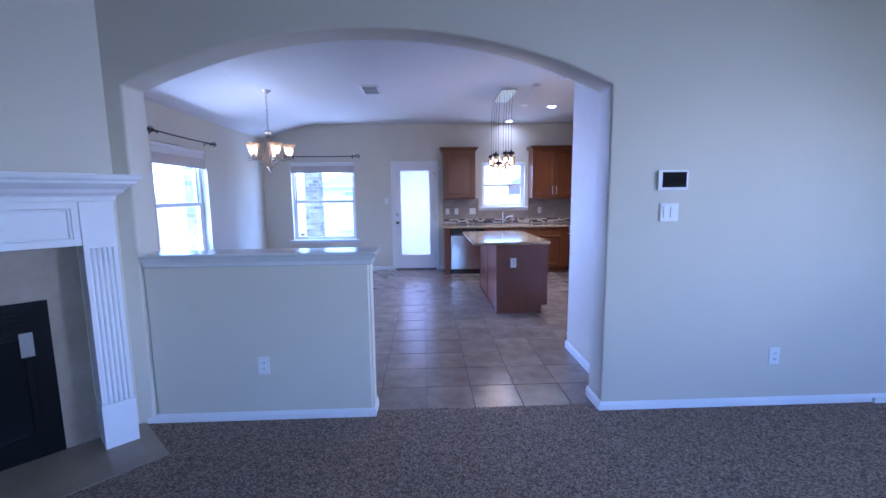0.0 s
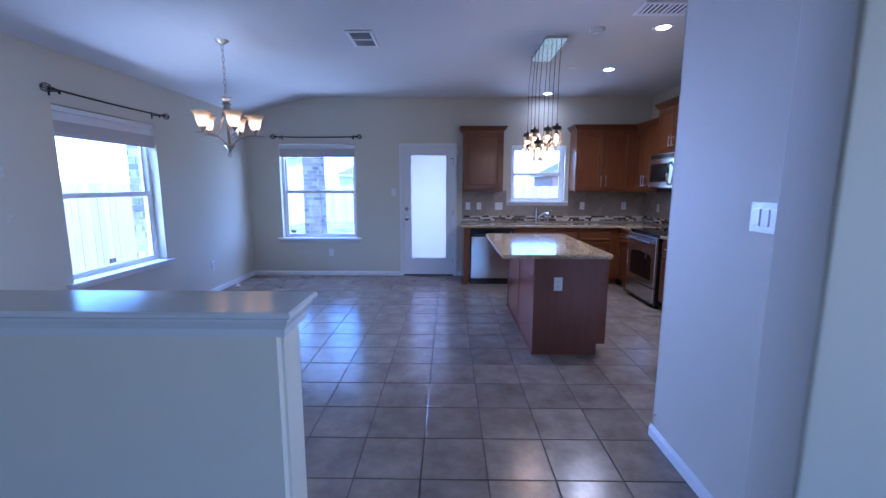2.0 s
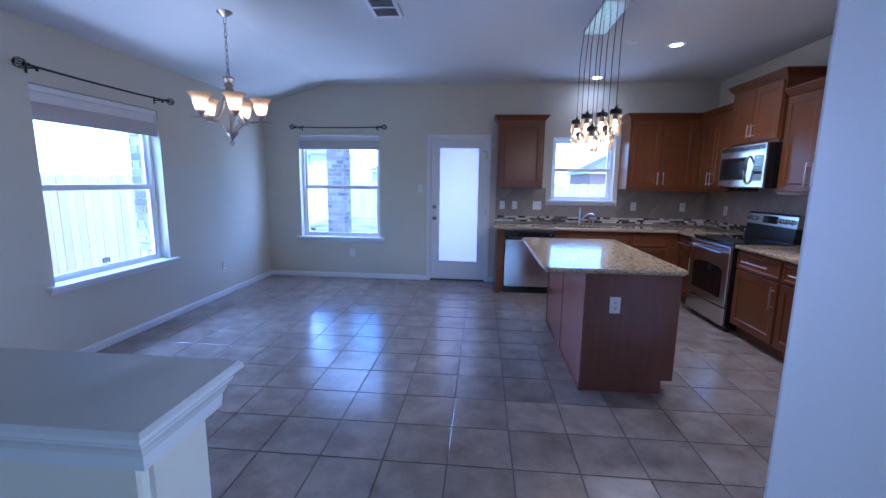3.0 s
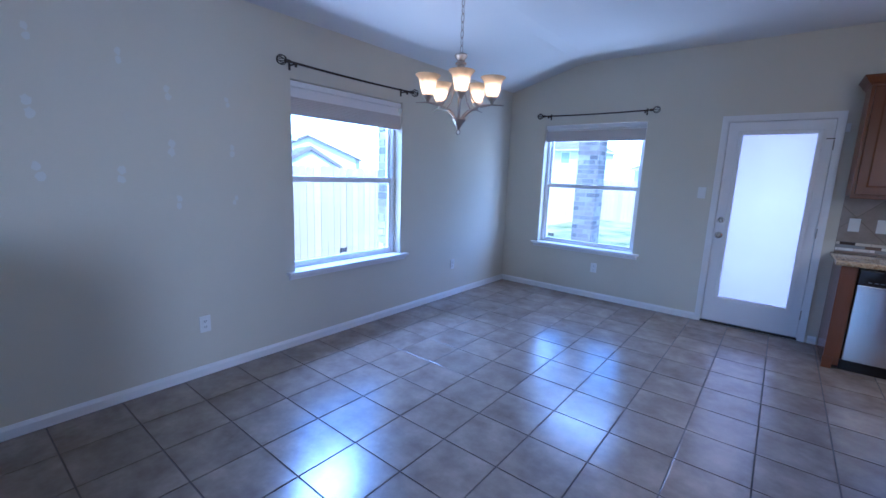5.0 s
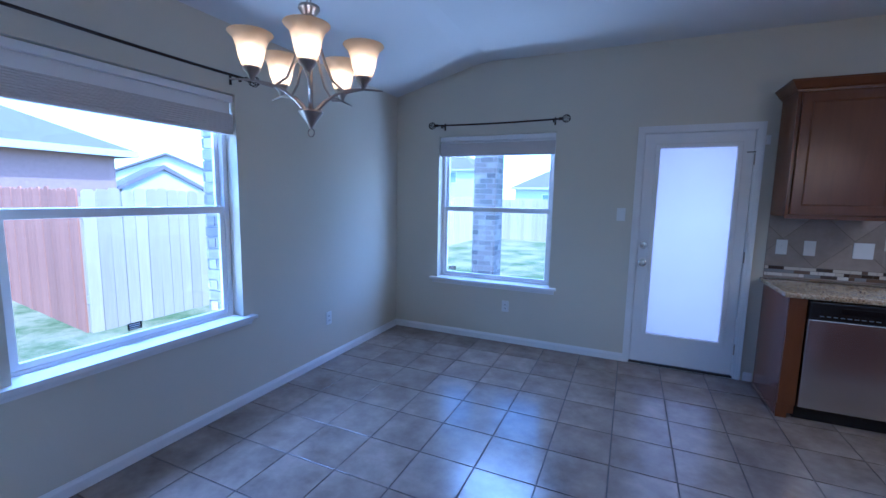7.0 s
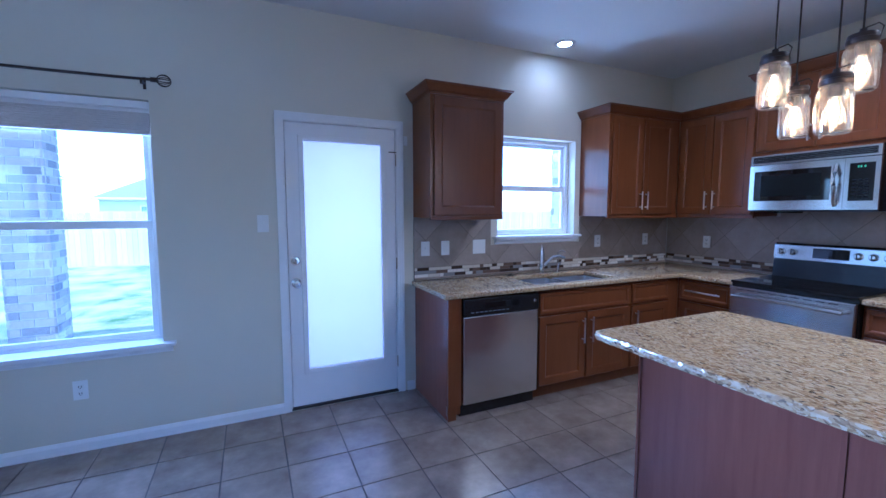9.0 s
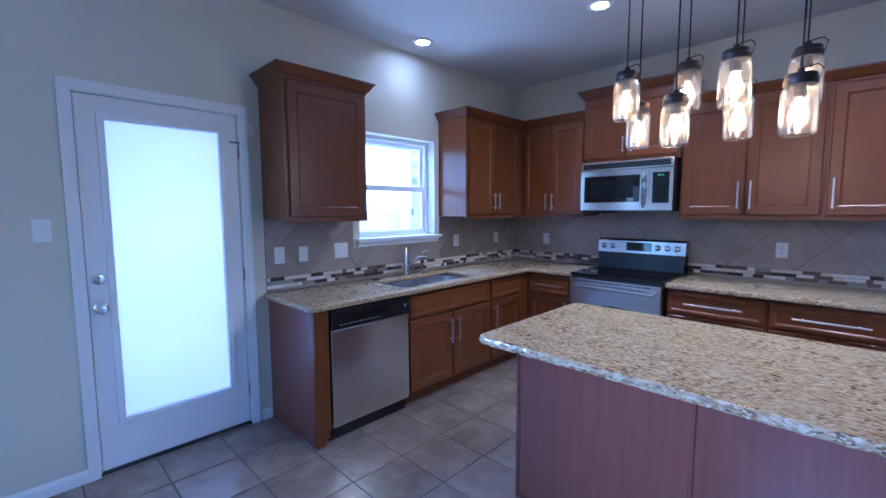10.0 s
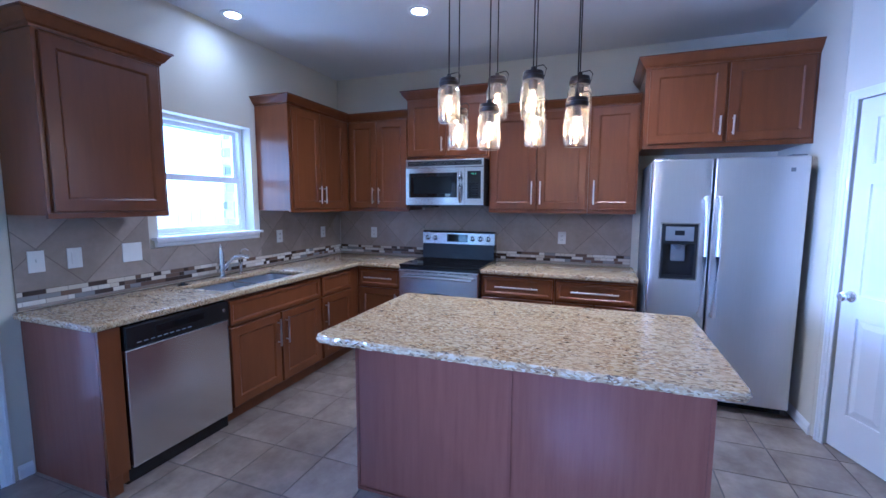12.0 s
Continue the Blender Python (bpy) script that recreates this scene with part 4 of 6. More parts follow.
# range
rg = thing("kitchen_range", "stainless steel electric range with a black glass cooktop", "range", at=(XR, 7.913, 0), turn=-90)
RW = 0.76
part("body", boxes((0.002, RW - 0.002, -0.655, -0.03, 0.03, 0.878)), BLACK, rg)
part("cooktop", box(0.0, RW, -0.675, -0.13, 0.879, 0.898, 0.005), BLACKGLASS, rg, "black glass cooktop")
for bx, by, br in ((0.2, -0.52, 0.11), (0.56, -0.52, 0.08), (0.2, -0.26, 0.08), (0.56, -0.26, 0.11)):
    part("burner_ring", lathe([(br - 0.003, 0.0), (br - 0.003, 0.0006), (br, 0.0006), (br, 0.0)], 32, (bx, by, 0.8985)), FIREGLASS, rg, "grey burner ring")
od = part("oven_door", box(0.004, RW - 0.004, -0.69, -0.656, 0.25, 0.855, 0.008), STEEL, rg, "stainless steel oven door")
part("oven_window", extrude_outline([(0.10, 0.33), (0.66, 0.33), (0.66, 0.60), (0.60, 0.635), (0.38, 0.65), (0.16, 0.635), (0.10, 0.60)], -0.693, -0.6895, "xzy"), BLACKGLASS, od)
bm = bmesh.new()
add_tube(bm, [(0.05, -0.738, 0.79), (0.2, -0.748, 0.795), (0.38, -0.75, 0.797), (0.56, -0.748, 0.795), (0.71, -0.738, 0.79)], 0.013, 10)
for x in (0.06, 0.70):
    add_tube(bm, [(x, -0.69, 0.79), (x, -0.738, 0.79)], 0.012, 8)
part("handle", bm, STEEL, od, "stainless steel bar handle", smooth="auto")
part("vent_slots", boxes(*[(0.06 + k * 0.07, 0.11 + k * 0.07, -0.692, -0.689, 0.832, 0.838) for k in range(9)]), BLACK, od)
part("drawer", box(0.004, RW - 0.004, -0.688, -0.656, 0.06, 0.24, 0.008), STEEL, rg, "stainless steel storage drawer")
part("foot", boxes((0.03, 0.06, -0.62, -0.59, 0, 0.03)), BLACK, rg)
part("foot", boxes((RW - 0.06, RW - 0.03, -0.62, -0.59, 0, 0.03)), BLACK, rg)
part("back_riser", extrude_outline([(-0.135, 0.879), (-0.02, 0.879), (-0.02, 1.06), (-0.115, 1.06)], 0.004, RW - 0.004, "yzx"), BLACK, rg, "black back riser")
bg = part("control_panel", extrude_outline([(-0.122, 1.045), (-0.02, 1.045), (-0.02, 1.155), (-0.05, 1.172), (-0.09, 1.172), (-0.112, 1.155)], 0.0, RW, "yzx"), STEEL, rg, "stainless steel control panel")
part("display", extrude_outline([(-0.1225, 1.066), (-0.118, 1.066), (-0.112, 1.142), (-0.1165, 1.142)], 0.265, 0.485, "yzx"), BLACKGLASS, bg)
for kx in (0.055, 0.135, 0.535, 0.615, 0.695):
    k = part("knob", lathe([(0, 0), (0.027, 0), (0.027, 0.004), (0.021, 0.006), (0.019, 0.026), (0.015, 0.029), (0, 0.029)], 20), STEEL, bg, "round steel knob", smooth="auto")
    k.matrix_basis = pose(kx, -0.119, 1.103, 86)
    part("pointer", boxes((-0.003, 0.003, -0.018, 0.018, 0.0295, 0.032)), BLACK, k)

# microwave
mw = thing("microwave", "stainless steel over-the-range microwave", "microwave", at=(XR, 7.94, 0), turn=-90)
MZ0, MZ1, MD = 1.425, 1.855, 0.44
part("body", boxes((0.0, 0.76, -MD, -0.001, MZ0, MZ1)), BLACK, mw)
part("vent_grille", box(0.0, 0.76, -MD - 0.022, -MD - 0.001, MZ1 - 0.075, MZ1 - 0.004, 0.003), STEEL, mw, "stainless steel vent strip")
part("vent_slats", boxes(*[(0.02, 0.74, -MD - 0.0245, -MD - 0.021, MZ1 - 0.060 + 0.0115 * k, MZ1 - 0.050 + 0.0115 * k) for k in range(4)]), BLACK, mw, "dark vent slats")


def bowed(x0, x1, z0, z1, y, bow, steps=10):
    """A panel whose face swells forwards in the middle."""
    pts = [(x0 + (x1 - x0) * i / steps, y - bow * math.sin(math.pi * (x0 + (x1 - x0) * i / steps) / 0.76)) for i in range(steps + 1)]
    return extrude_outline(pts + [(x1, y + 0.02), (x0, y + 0.02)], z0, z1, "xyz")


md = part("door", bowed(0.0, 0.585, MZ0 + 0.012, MZ1 - 0.079, -MD - 0.022, 0.014), STEEL, mw, "stainless steel door", smooth="auto")
part("window", bowed(0.035, 0.515, MZ0 + 0.08, MZ1 - 0.125, -MD - 0.0245, 0.014), BLACKGLASS, md, "dark glass window", smooth="auto")
part("window_mesh", bowed(0.085, 0.465, MZ0 + 0.115, MZ1 - 0.16, -MD - 0.0262, 0.014), FIREGLASS, md, "grey screened glass", smooth="auto")
part("handle", tube([(0.545, -MD - 0.036, MZ0 + 0.04), (0.55, -MD - 0.062, MZ0 + 0.07), (0.552, -MD - 0.075, MZ0 + 0.17), (0.55, -MD - 0.072, MZ0 + 0.26), (0.545, -MD - 0.036, MZ0 + 0.315)], 0.012, 10), STEEL, md, "curved steel handle", smooth="auto")
mp = part("control_panel", bowed(0.587, 0.76, MZ0 + 0.012, MZ1 - 0.079, -MD - 0.022, 0.014), STEEL, mw, smooth="auto")
part("keypad", bowed(0.612, 0.735, MZ0 + 0.07, MZ1 - 0.115, -MD - 0.0245, 0.014), BLACKGLASS, mp, "black keypad with a display", smooth="auto")
CLOCK = glow("green_display", (0.2, 0.6, 0.25), 0.03)
part("clock_digits", boxes(*[(0.652 + 0.014 * k, 0.660 + 0.014 * k, -MD - 0.0345, -MD - 0.0335, MZ1 - 0.145, MZ1 - 0.133) for k in (0, 1, 2.4)]), CLOCK, mp, "faint green clock digits")
part("keys", boxes(*[(0.63 + 0.03 * i, 0.65 + 0.03 * i, -MD - 0.0345, -MD - 0.032, MZ0 + 0.09 + 0.022 * j, MZ0 + 0.098 + 0.022 * j) for i in range(3) for j in range(6)]), FIREGLASS, mp, "small grey keys")
part("underside_light", boxes((0.1, 0.2, -0.3, -0.1, MZ0 - 0.012, MZ0 - 0.001)), BLACK, mw)

# refrigerator
fr = thing("refrigerator", "side-by-side stainless steel refrigerator with a water dispenser", "refrigerator", at=(XR, 5.868, 0), turn=-90)
FW, FH = 0.91, 1.76
part("body", box(0.0, FW, -0.70, -0.03, 0.06, FH - 0.012, 0.008), FRIDGESIDE, fr, "dark grey painted cabinet")
FD = -0.705
fl = part("door", slab([0.006, 0.085, 0.305, 0.375], [0.07, 0.93, 1.31, FH], [(1, 1)], FD - 0.085, FD, "xzy", 0.012), STEELV, fr, "brushed steel freezer door", smooth="auto")
frd = part("door", box(0.385, FW - 0.006, FD - 0.085, FD, 0.07, FH, 0.014, 3), STEELV, fr, "brushed steel refrigerator door", smooth="auto")
part("badge", boxes((0.80, 0.825, FD - 0.0872, FD - 0.0845, 1.66, 1.685)), FRIDGESIDE, frd, "small square badge")
ds = part("dispenser", slab([0.082, 0.10, 0.29, 0.308], [0.926, 0.945, 1.17, 1.314], [(1, 1)], FD - 0.09, FD - 0.03, "xzy", 0.005), BLACK, fl, "black water dispenser")
part("dispenser_trim", slab([0.074, 0.082, 0.308, 0.316], [0.918, 0.926, 1.314, 1.322], [(1, 1)], FD - 0.089, FD - 0.05, "xzy"), STEEL, fl, "bright steel trim")
part("recess", boxes((0.09, 0.30, FD - 0.03, FD - 0.02, 0.93, 1.2), (0.102, 0.288, FD - 0.075, FD - 0.03, 0.944, 0.955)), BLACK, ds)
part("dispenser_panel", box(0.108, 0.282, FD - 0.094, FD - 0.089, 1.195, 1.295, 0.003), FRIDGESIDE, ds, "grey control face")
part("dispenser_display", boxes((0.165, 0.225, FD - 0.0958, FD - 0.0935, 1.235, 1.268)), FIREGLASS, ds, "small display")
part("paddle", box(0.15, 0.24, FD - 0.06, FD - 0.045, 1.05, 1.168, 0.006), FRIDGESIDE, ds, "grey paddle")
part("nozzle", lathe([(0, 0), (0.018, 0), (0.03, 0.02), (0.052, 0.036), (0, 0.036)], 18, (0.195, FD - 0.06, 1.133)), FRIDGESIDE, ds, "grey spout", smooth="auto")
for hx, dd in ((0.345, fl), (0.42, frd)):
    bm = bmesh.new()
    add_tube(bm, [(hx, FD - 0.115, 0.68), (hx, FD - 0.138, 0.74), (hx, FD - 0.145, 1.1), (hx, FD - 0.138, 1.44), (hx, FD - 0.115, 1.50)], [0.017, 0.014, 0.013, 0.014, 0.017], 12)
    for z in (0.69, 1.49):
        add_tube(bm, [(hx, FD - 0.085, z), (hx, FD - 0.118, z)], 0.018, 10)
    part("handle", bm, STEELV, dd, "long brushed steel handle", smooth="auto")
part("grille", boxes((0.02, FW - 0.02, -0.70, -0.66, 0.005, 0.062)), BLACK, fr, "black toe grille")
part("grille_slats", boxes(*[(0.05 + 0.2 * k, 0.2 + 0.2 * k, -0.705, -0.699, 0.02, 0.045) for k in range(4)]), FIREGLASS, fr)
part("hinge_cover", box(0.02, 0.10, -0.76, -0.66, FH - 0.012, FH + 0.012, 0.004), FRIDGESIDE, fr)
part("hinge_cover", box(FW - 0.10, FW - 0.02, -0.76, -0.66, FH - 0.012, FH + 0.012, 0.004), FRIDGESIDE, fr)


# island
isl = thing("kitchen_island", "cherry wood kitchen island base with plain veneered panels", "kitchen island")
IX0, IX1, IY0, IY1 = 1.62, 2.245, 5.77, 7.30
part("body", boxes((IX0 + 0.006, IX1 - 0.02, IY0 + 0.006, IY1 - 0.006, 0.1, BZ - 0.001), (IX0 + 0.006, IX1 - 0.09, IY0 + 0.006, IY1 - 0.006, 0.0, 0.1)), CHERRY, isl)
ym = 6.53
part("side_panel", box(IX0, IX0 + 0.0055, IY0, ym - 0.002, 0.012, BZ - 0.001), PANEL, isl)
part("side_panel", box(IX0, IX0 + 0.0055, ym + 0.002, IY1, 0.012, BZ - 0.001), PANEL, isl)
part("seam_strip", box(IX0 - 0.004, IX0 + 0.001, ym - 0.008, ym + 0.008, 0.012, BZ - 0.001, 0.001), PANEL, isl, "thin seam batten")
part("end_panel", extrude_outline([(IX0, 0.002), (IX1 - 0.075, 0.002), (IX1 - 0.075, 0.1), (IX1, 0.1), (IX1, BZ - 0.001), (IX0, BZ - 0.001)], IY0, IY0 + 0.0055, "xzy"), PANEL, isl)
part("end_panel", extrude_outline([(IX0, 0.002), (IX1 - 0.075, 0.002), (IX1 - 0.075, 0.1), (IX1, 0.1), (IX1, BZ - 0.001), (IX0, BZ - 0.001)], IY1 - 0.0055, IY1, "xzy"), PANEL, isl)
part("corner_strip", box(IX0 - 0.005, IX0 + 0.012, IY0 - 0.004, IY0 + 0.012, 0.0, BZ - 0.001, 0.002), PANEL, isl)
part("corner_strip", box(IX0 - 0.005, IX0 + 0.012, IY1 - 0.012, IY1 + 0.004, 0.0, BZ - 0.001, 0.002), PANEL, isl)
part("shoe_strip", box(IX0 - 0.011, IX0 - 0.0005, IY0, IY1, 0.0, 0.016, 0.004), PANEL, isl, "glossy shoe strip along the floor")
for k in range(3):
    y0 = IY0 + 0.02 + k * 0.505
    d = part("door", door_bm(0, 0.49, 0.115, 0.83, 0), CHERRY, isl)
    d.matrix_basis = pose(IX1 - 0.02, y0, 0, 0, 0, 90)


def island_top():
    """Granite slab with rounded corners and a rough chiselled edge."""
    bm = bmesh.new()
    x0, x1, y0, y1, r = 1.335, 2.275, 5.74, 7.335, 0.045
    line = []
    for cx, cy, a0 in ((x1 - r, y1 - r, 0), (x0 + r, y1 - r, 90), (x0 + r, y0 + r, 180), (x1 - r, y0 + r, 270)):
        for k in range(6):
            a = radians(a0 + 18 * k)
            line.append(Vector((cx + r * math.cos(a), cy + r * math.sin(a))))
    fine = []
    for a, b in zip(line, line[1:] + line[:1]):
        n = max(1, int((b - a).length / 0.012))
        fine += [a.lerp(b, i / n) for i in range(n)]
    mid = Vector(((x0 + x1) / 2, (y0 + y1) / 2))
    rings = []
    for o, z, amp in ((0.006, CZ, 0.0), (0.0015, CZ - 0.002, 0.001), (0.0, CZ - 0.008, 0.004), (-0.003, CZ - 0.016, 0.006), (-0.001, CZ - 0.024, 0.006), (0.003, CZ - 0.033, 0.005), (0.012, CZ - 0.036, 0.0)):
        ring = []
        for i, p in enumerate(fine):
            q = fine[(i + 1) % len(fine)] - fine[i - 1]
            nrm = Vector((q.y, -q.x)).normalized()
            j = amp * noise.noise(Vector((p.x * 34, p.y * 34, z * 120))) * 1.4
            ring.append(bm.verts.new((p.x - nrm.x * (o - j), p.y - nrm.y * (o - j), z)))
        rings.append(ring)
    for a, b in zip(rings, rings[1:]):
        for i in range(len(a)):
            j = (i + 1) % len(a)
            bm.faces.new((a[i], a[j], b[j], b[i]))
    edge = bm
    top = bmesh.new()
    for ring in (rings[0], rings[-1]):
        top.faces.new([top.verts.new(v.co) for v in ring])
    return top, edge


it = thing("island_countertop", "speckled tan granite island top with a chiselled edge", "countertop")
top_bm, edge_bm = island_top()
part("top", top_bm, GRANITE, it, "polished granite slab")
part("chiselled_edge", edge_bm, GRANITE, it, "rough chiselled granite edge", smooth="auto")


# ---- lights ----
def chandelier(at):
    e = thing("chandelier", "five-arm brushed nickel chandelier with lit amber glass shades", "chandelier", at=at)
    zc = H - at[2]
    part("canopy", lathe([(0.0, zc - 0.045), (0.012, zc - 0.043), (0.03, zc - 0.03), (0.055, zc - 0.012), (0.065, zc - 0.001), (0.0, zc - 0.001)], 24), NICKEL, e, smooth="auto")
    n = 9
    z_lo, z_hi = 0.525, zc - 0.04
    step = (z_hi - z_lo) / n
    for k in range(n):
        z = z_lo + step * (k + 0.5)
        ring = [((0.011 * math.cos(t)) * (k % 2 == 0), (0.011 * math.cos(t)) * (k % 2 == 1), z + step * 0.62 * math.sin(t)) for t in [2 * math.pi * i / 12 for i in range(12)]]
        part("chain_link", tube(ring, 0.0026, 6, True), NICKEL, e, smooth=True)
    part("stem", lathe([(0.0, 0.53), (0.014, 0.53), (0.044, 0.518), (0.047, 0.506), (0.027, 0.478), (0.027, 0.466), (0.040, 0.46), (0.040, 0.45), (0.024, 0.444), (0.024, 0.36), (0.017, 0.35), (0.011, 0.33), (0.011, 0.10), (0.015, 0.082), (0.05, 0.078), (0.054, 0.07), (0.034, 0.045), (0.016, 0.018), (0.009, 0.004), (0.0, 0.0)], 24), NICKEL, e, smooth="auto")
    part("ring", tube([(0.018 * math.cos(t), 0, -0.018 + 0.018 * math.sin(t)) for t in [2 * math.pi * i / 16 for i in range(16)]], 0.003, 6, True), NICKEL, e, smooth=True)
    R = 0.24
    for k in range(5):
        a = radians(72 * k + ARM0)
        c, s = math.cos(a), math.sin(a)
        arm = [(r * c, r * s, z) for r, z in ((0.03, 0.08), (0.065, 0.115), (0.11, 0.147), (0.17, 0.168), (R, 0.172), (R + 0.085, 0.164))]
        am = part("arm", tube(arm, [0.0075, 0.007, 0.0065, 0.0065, 0.006, 0.003], 8), NICKEL, e, smooth="auto")
        stay = [(r * c, r * s, z) for r, z in ((0.022, 0.44), (0.045, 0.36), (0.068, 0.28), (0.1, 0.205), (0.16, 0.156), (R, 0.172))]
        part("stay", tube(stay, 0.0055, 8), NICKEL, e, smooth="auto")
        p = (R * c, R * s, 0.172)
        part("cup", lathe([(0.0, -0.008), (0.009, 0.0), (0.016, 0.02), (0.034, 0.04), (0.036, 0.05), (0.0, 0.05)], 18, p), NICKEL, am, smooth="auto")
        part("shade", lathe([(0.034, 0.048), (0.04, 0.06), (0.05, 0.092), (0.058, 0.132), (0.068, 0.160), (0.09, 0.182), (0.088, 0.185), (0.065, 0.164), (0.055, 0.134), (0.047, 0.092), (0.037, 0.062), (0.031, 0.05)], 28, p), SHADEGLASS, am, "lit amber frosted glass shade", smooth="auto")
        part("bulb", lathe([(0.0, 0.058), (0.016, 0.06), (0.02, 0.08), (0.033, 0.10), (0.034, 0.117), (0.026, 0.136), (0.0, 0.144)], 16, p), BULB, am, "glowing bulb", smooth=True)
    return e


ARM0 = -51
chandelier((-1.245, 6.43, 1.768))

pend = thing("pendant_light", "eight-jar pendant light on dark cords from a flat steel canopy", "pendant light")
part("canopy", box(1.765, 1.965, 6.325, 7.04, H - 0.028, H - 0.001, 0.003), STEEL, pend, "flat polished steel canopy")
JX0, JX1 = 1.72, 1.89
for jx, jy, ztop in ((JX0, 6.855, 2.0), (JX1, 6.865, 1.905), (JX1, 6.675, 2.035), (JX0, 6.668, 1.875), (JX0, 6.482, 1.992), (JX1, 6.495, 1.902), (JX1, 6.305, 2.0), (JX0, 6.303, 1.872)):
    h = 0.19
    b = (jx, jy, ztop - h)
    cx = 1.80 if jx < 1.8 else 1.93
    part("cord", tube([(cx * 0.3 + jx * 0.7, jy, H - 0.03), (jx, jy, ztop + 0.5), (jx, jy, ztop + 0.02)], 0.0032, 6), IRON, pend, "dark cord")
    jar = part("jar", lathe([(0, 0.00217), (0.04046, 0), (0.04879, 0.00651), (0.05117, 0.0217), (0.05117, 0.128), (0.0476, 0.1432), (0.04046, 0.1541), (0.04046, 0.1627), (0.03689, 0.1627), (0.03689, 0.153), (0.04403, 0.1411), (0.0476, 0.1269), (0.0476, 0.0217), (0.04284, 0.00868), (0, 0.00651)], 24, b), JARGLASS, pend, "clear glass jar", smooth="auto")
    jar.visible_shadow = False
    lid = part("lid", lathe([(0, 0.2127), (0.00952, 0.2127), (0.0119, 0.1975), (0.04046, 0.1931), (0.04284, 0.1866), (0.04284, 0.1779), (0.04522, 0.1758), (0.04522, 0.1627), (0.04284, 0.1584), (0, 0.1584)], 24, b), IRON, jar, "dark bronze screw lid", smooth="auto")
    part("bail", tube([(b[0], b[1] - 0.045, b[2] + 0.17), (b[0], b[1] - 0.053, b[2] + 0.203), (b[0], b[1] - 0.04, b[2] + 0.218), (b[0], b[1], b[2] + 0.213)], 0.0022, 6), IRON, jar, "wire bail")
    part("socket", lathe([(0, 0.1584), (0.01904, 0.1584), (0.01904, 0.128), (0.01547, 0.1215), (0, 0.1215)], 16, b), IRON, jar, smooth="auto")
    bulb = part("bulb", lathe([(0, 0.1215), (0.01428, 0.1193), (0.01785, 0.1031), (0.02856, 0.07378), (0.03094, 0.05425), (0.02142, 0.03255), (0, 0.02387)], 18, b), AMBERGLASS, jar, "amber glass edison bulb", smooth=True)
    bulb.visible_shadow = False
    part("filament", lathe([(0, 0.1161), (0.005998, 0.1145), (0.007497, 0.1023), (0.012, 0.08034), (0.01299, 0.06569), (0.008996, 0.04941), (0, 0.0429)], 14, b), FILAMENT, jar, "glowing filament", smooth=True)


def can_light(x, y, power):
    e = thing("recessed_light", "small lit recessed ceiling light with a white ring", "ceiling light", "recessed lights", at=(x, y, H))
    part("ring", lathe([(0.052, -0.001), (0.085, -0.001), (0.085, -0.004), (0.075, -0.009), (0.056, -0.008), (0.052, -0.004)], 28), VINYL, e, smooth="auto")
    part("lens", lathe([(0.0, -0.003), (0.053, -0.003), (0.053, -0.001), (0.0, -0.001)], 28), CANLIGHT, e, "glowing lens")
    lamp = new("lamp", bpy.data.lights.new("lamp", "SPOT"))
    lamp.data.energy, lamp.data.color, lamp.data.spot_size, lamp.data.spot_blend, lamp.data.shadow_soft_size = power, (1.0, 0.77, 0.50), radians(150), 1.0, 0.06
    lamp.matrix_basis = pose(0, 0, -0.012)
    lamp.parent = e
    return e


for x, y, w in ((2.34, 8.74, 0.6), (2.75, 7.45, 12.0), (2.72, 6.13, 12.0)):
    can_light(x, y, w)

sm = thing("smoke_detector", "round white smoke detector on the ceiling", "smoke detector", at=(2.17, 6.17, H))
part("body", lathe([(0.0, -0.034), (0.04, -0.034), (0.062, -0.026), (0.068, -0.012), (0.068, -0.001), (0.0, -0.001)], 28), PLATE, sm, smooth="auto")
part("vent_ring", lathe([(0.046, -0.0365), (0.05, -0.0365), (0.05, -0.03), (0.046, -0.03)], 28), SHADE, sm)
sp2 = thing("ceiling_speaker", "flat white round plate on the ceiling", "ceiling plate", at=(2.30, 7.35, H))
part("plate", lathe([(0.0, -0.010), (0.055, -0.010), (0.062, -0.001), (0.0, -0.001)], 28), PLATE, sp2, smooth="auto")


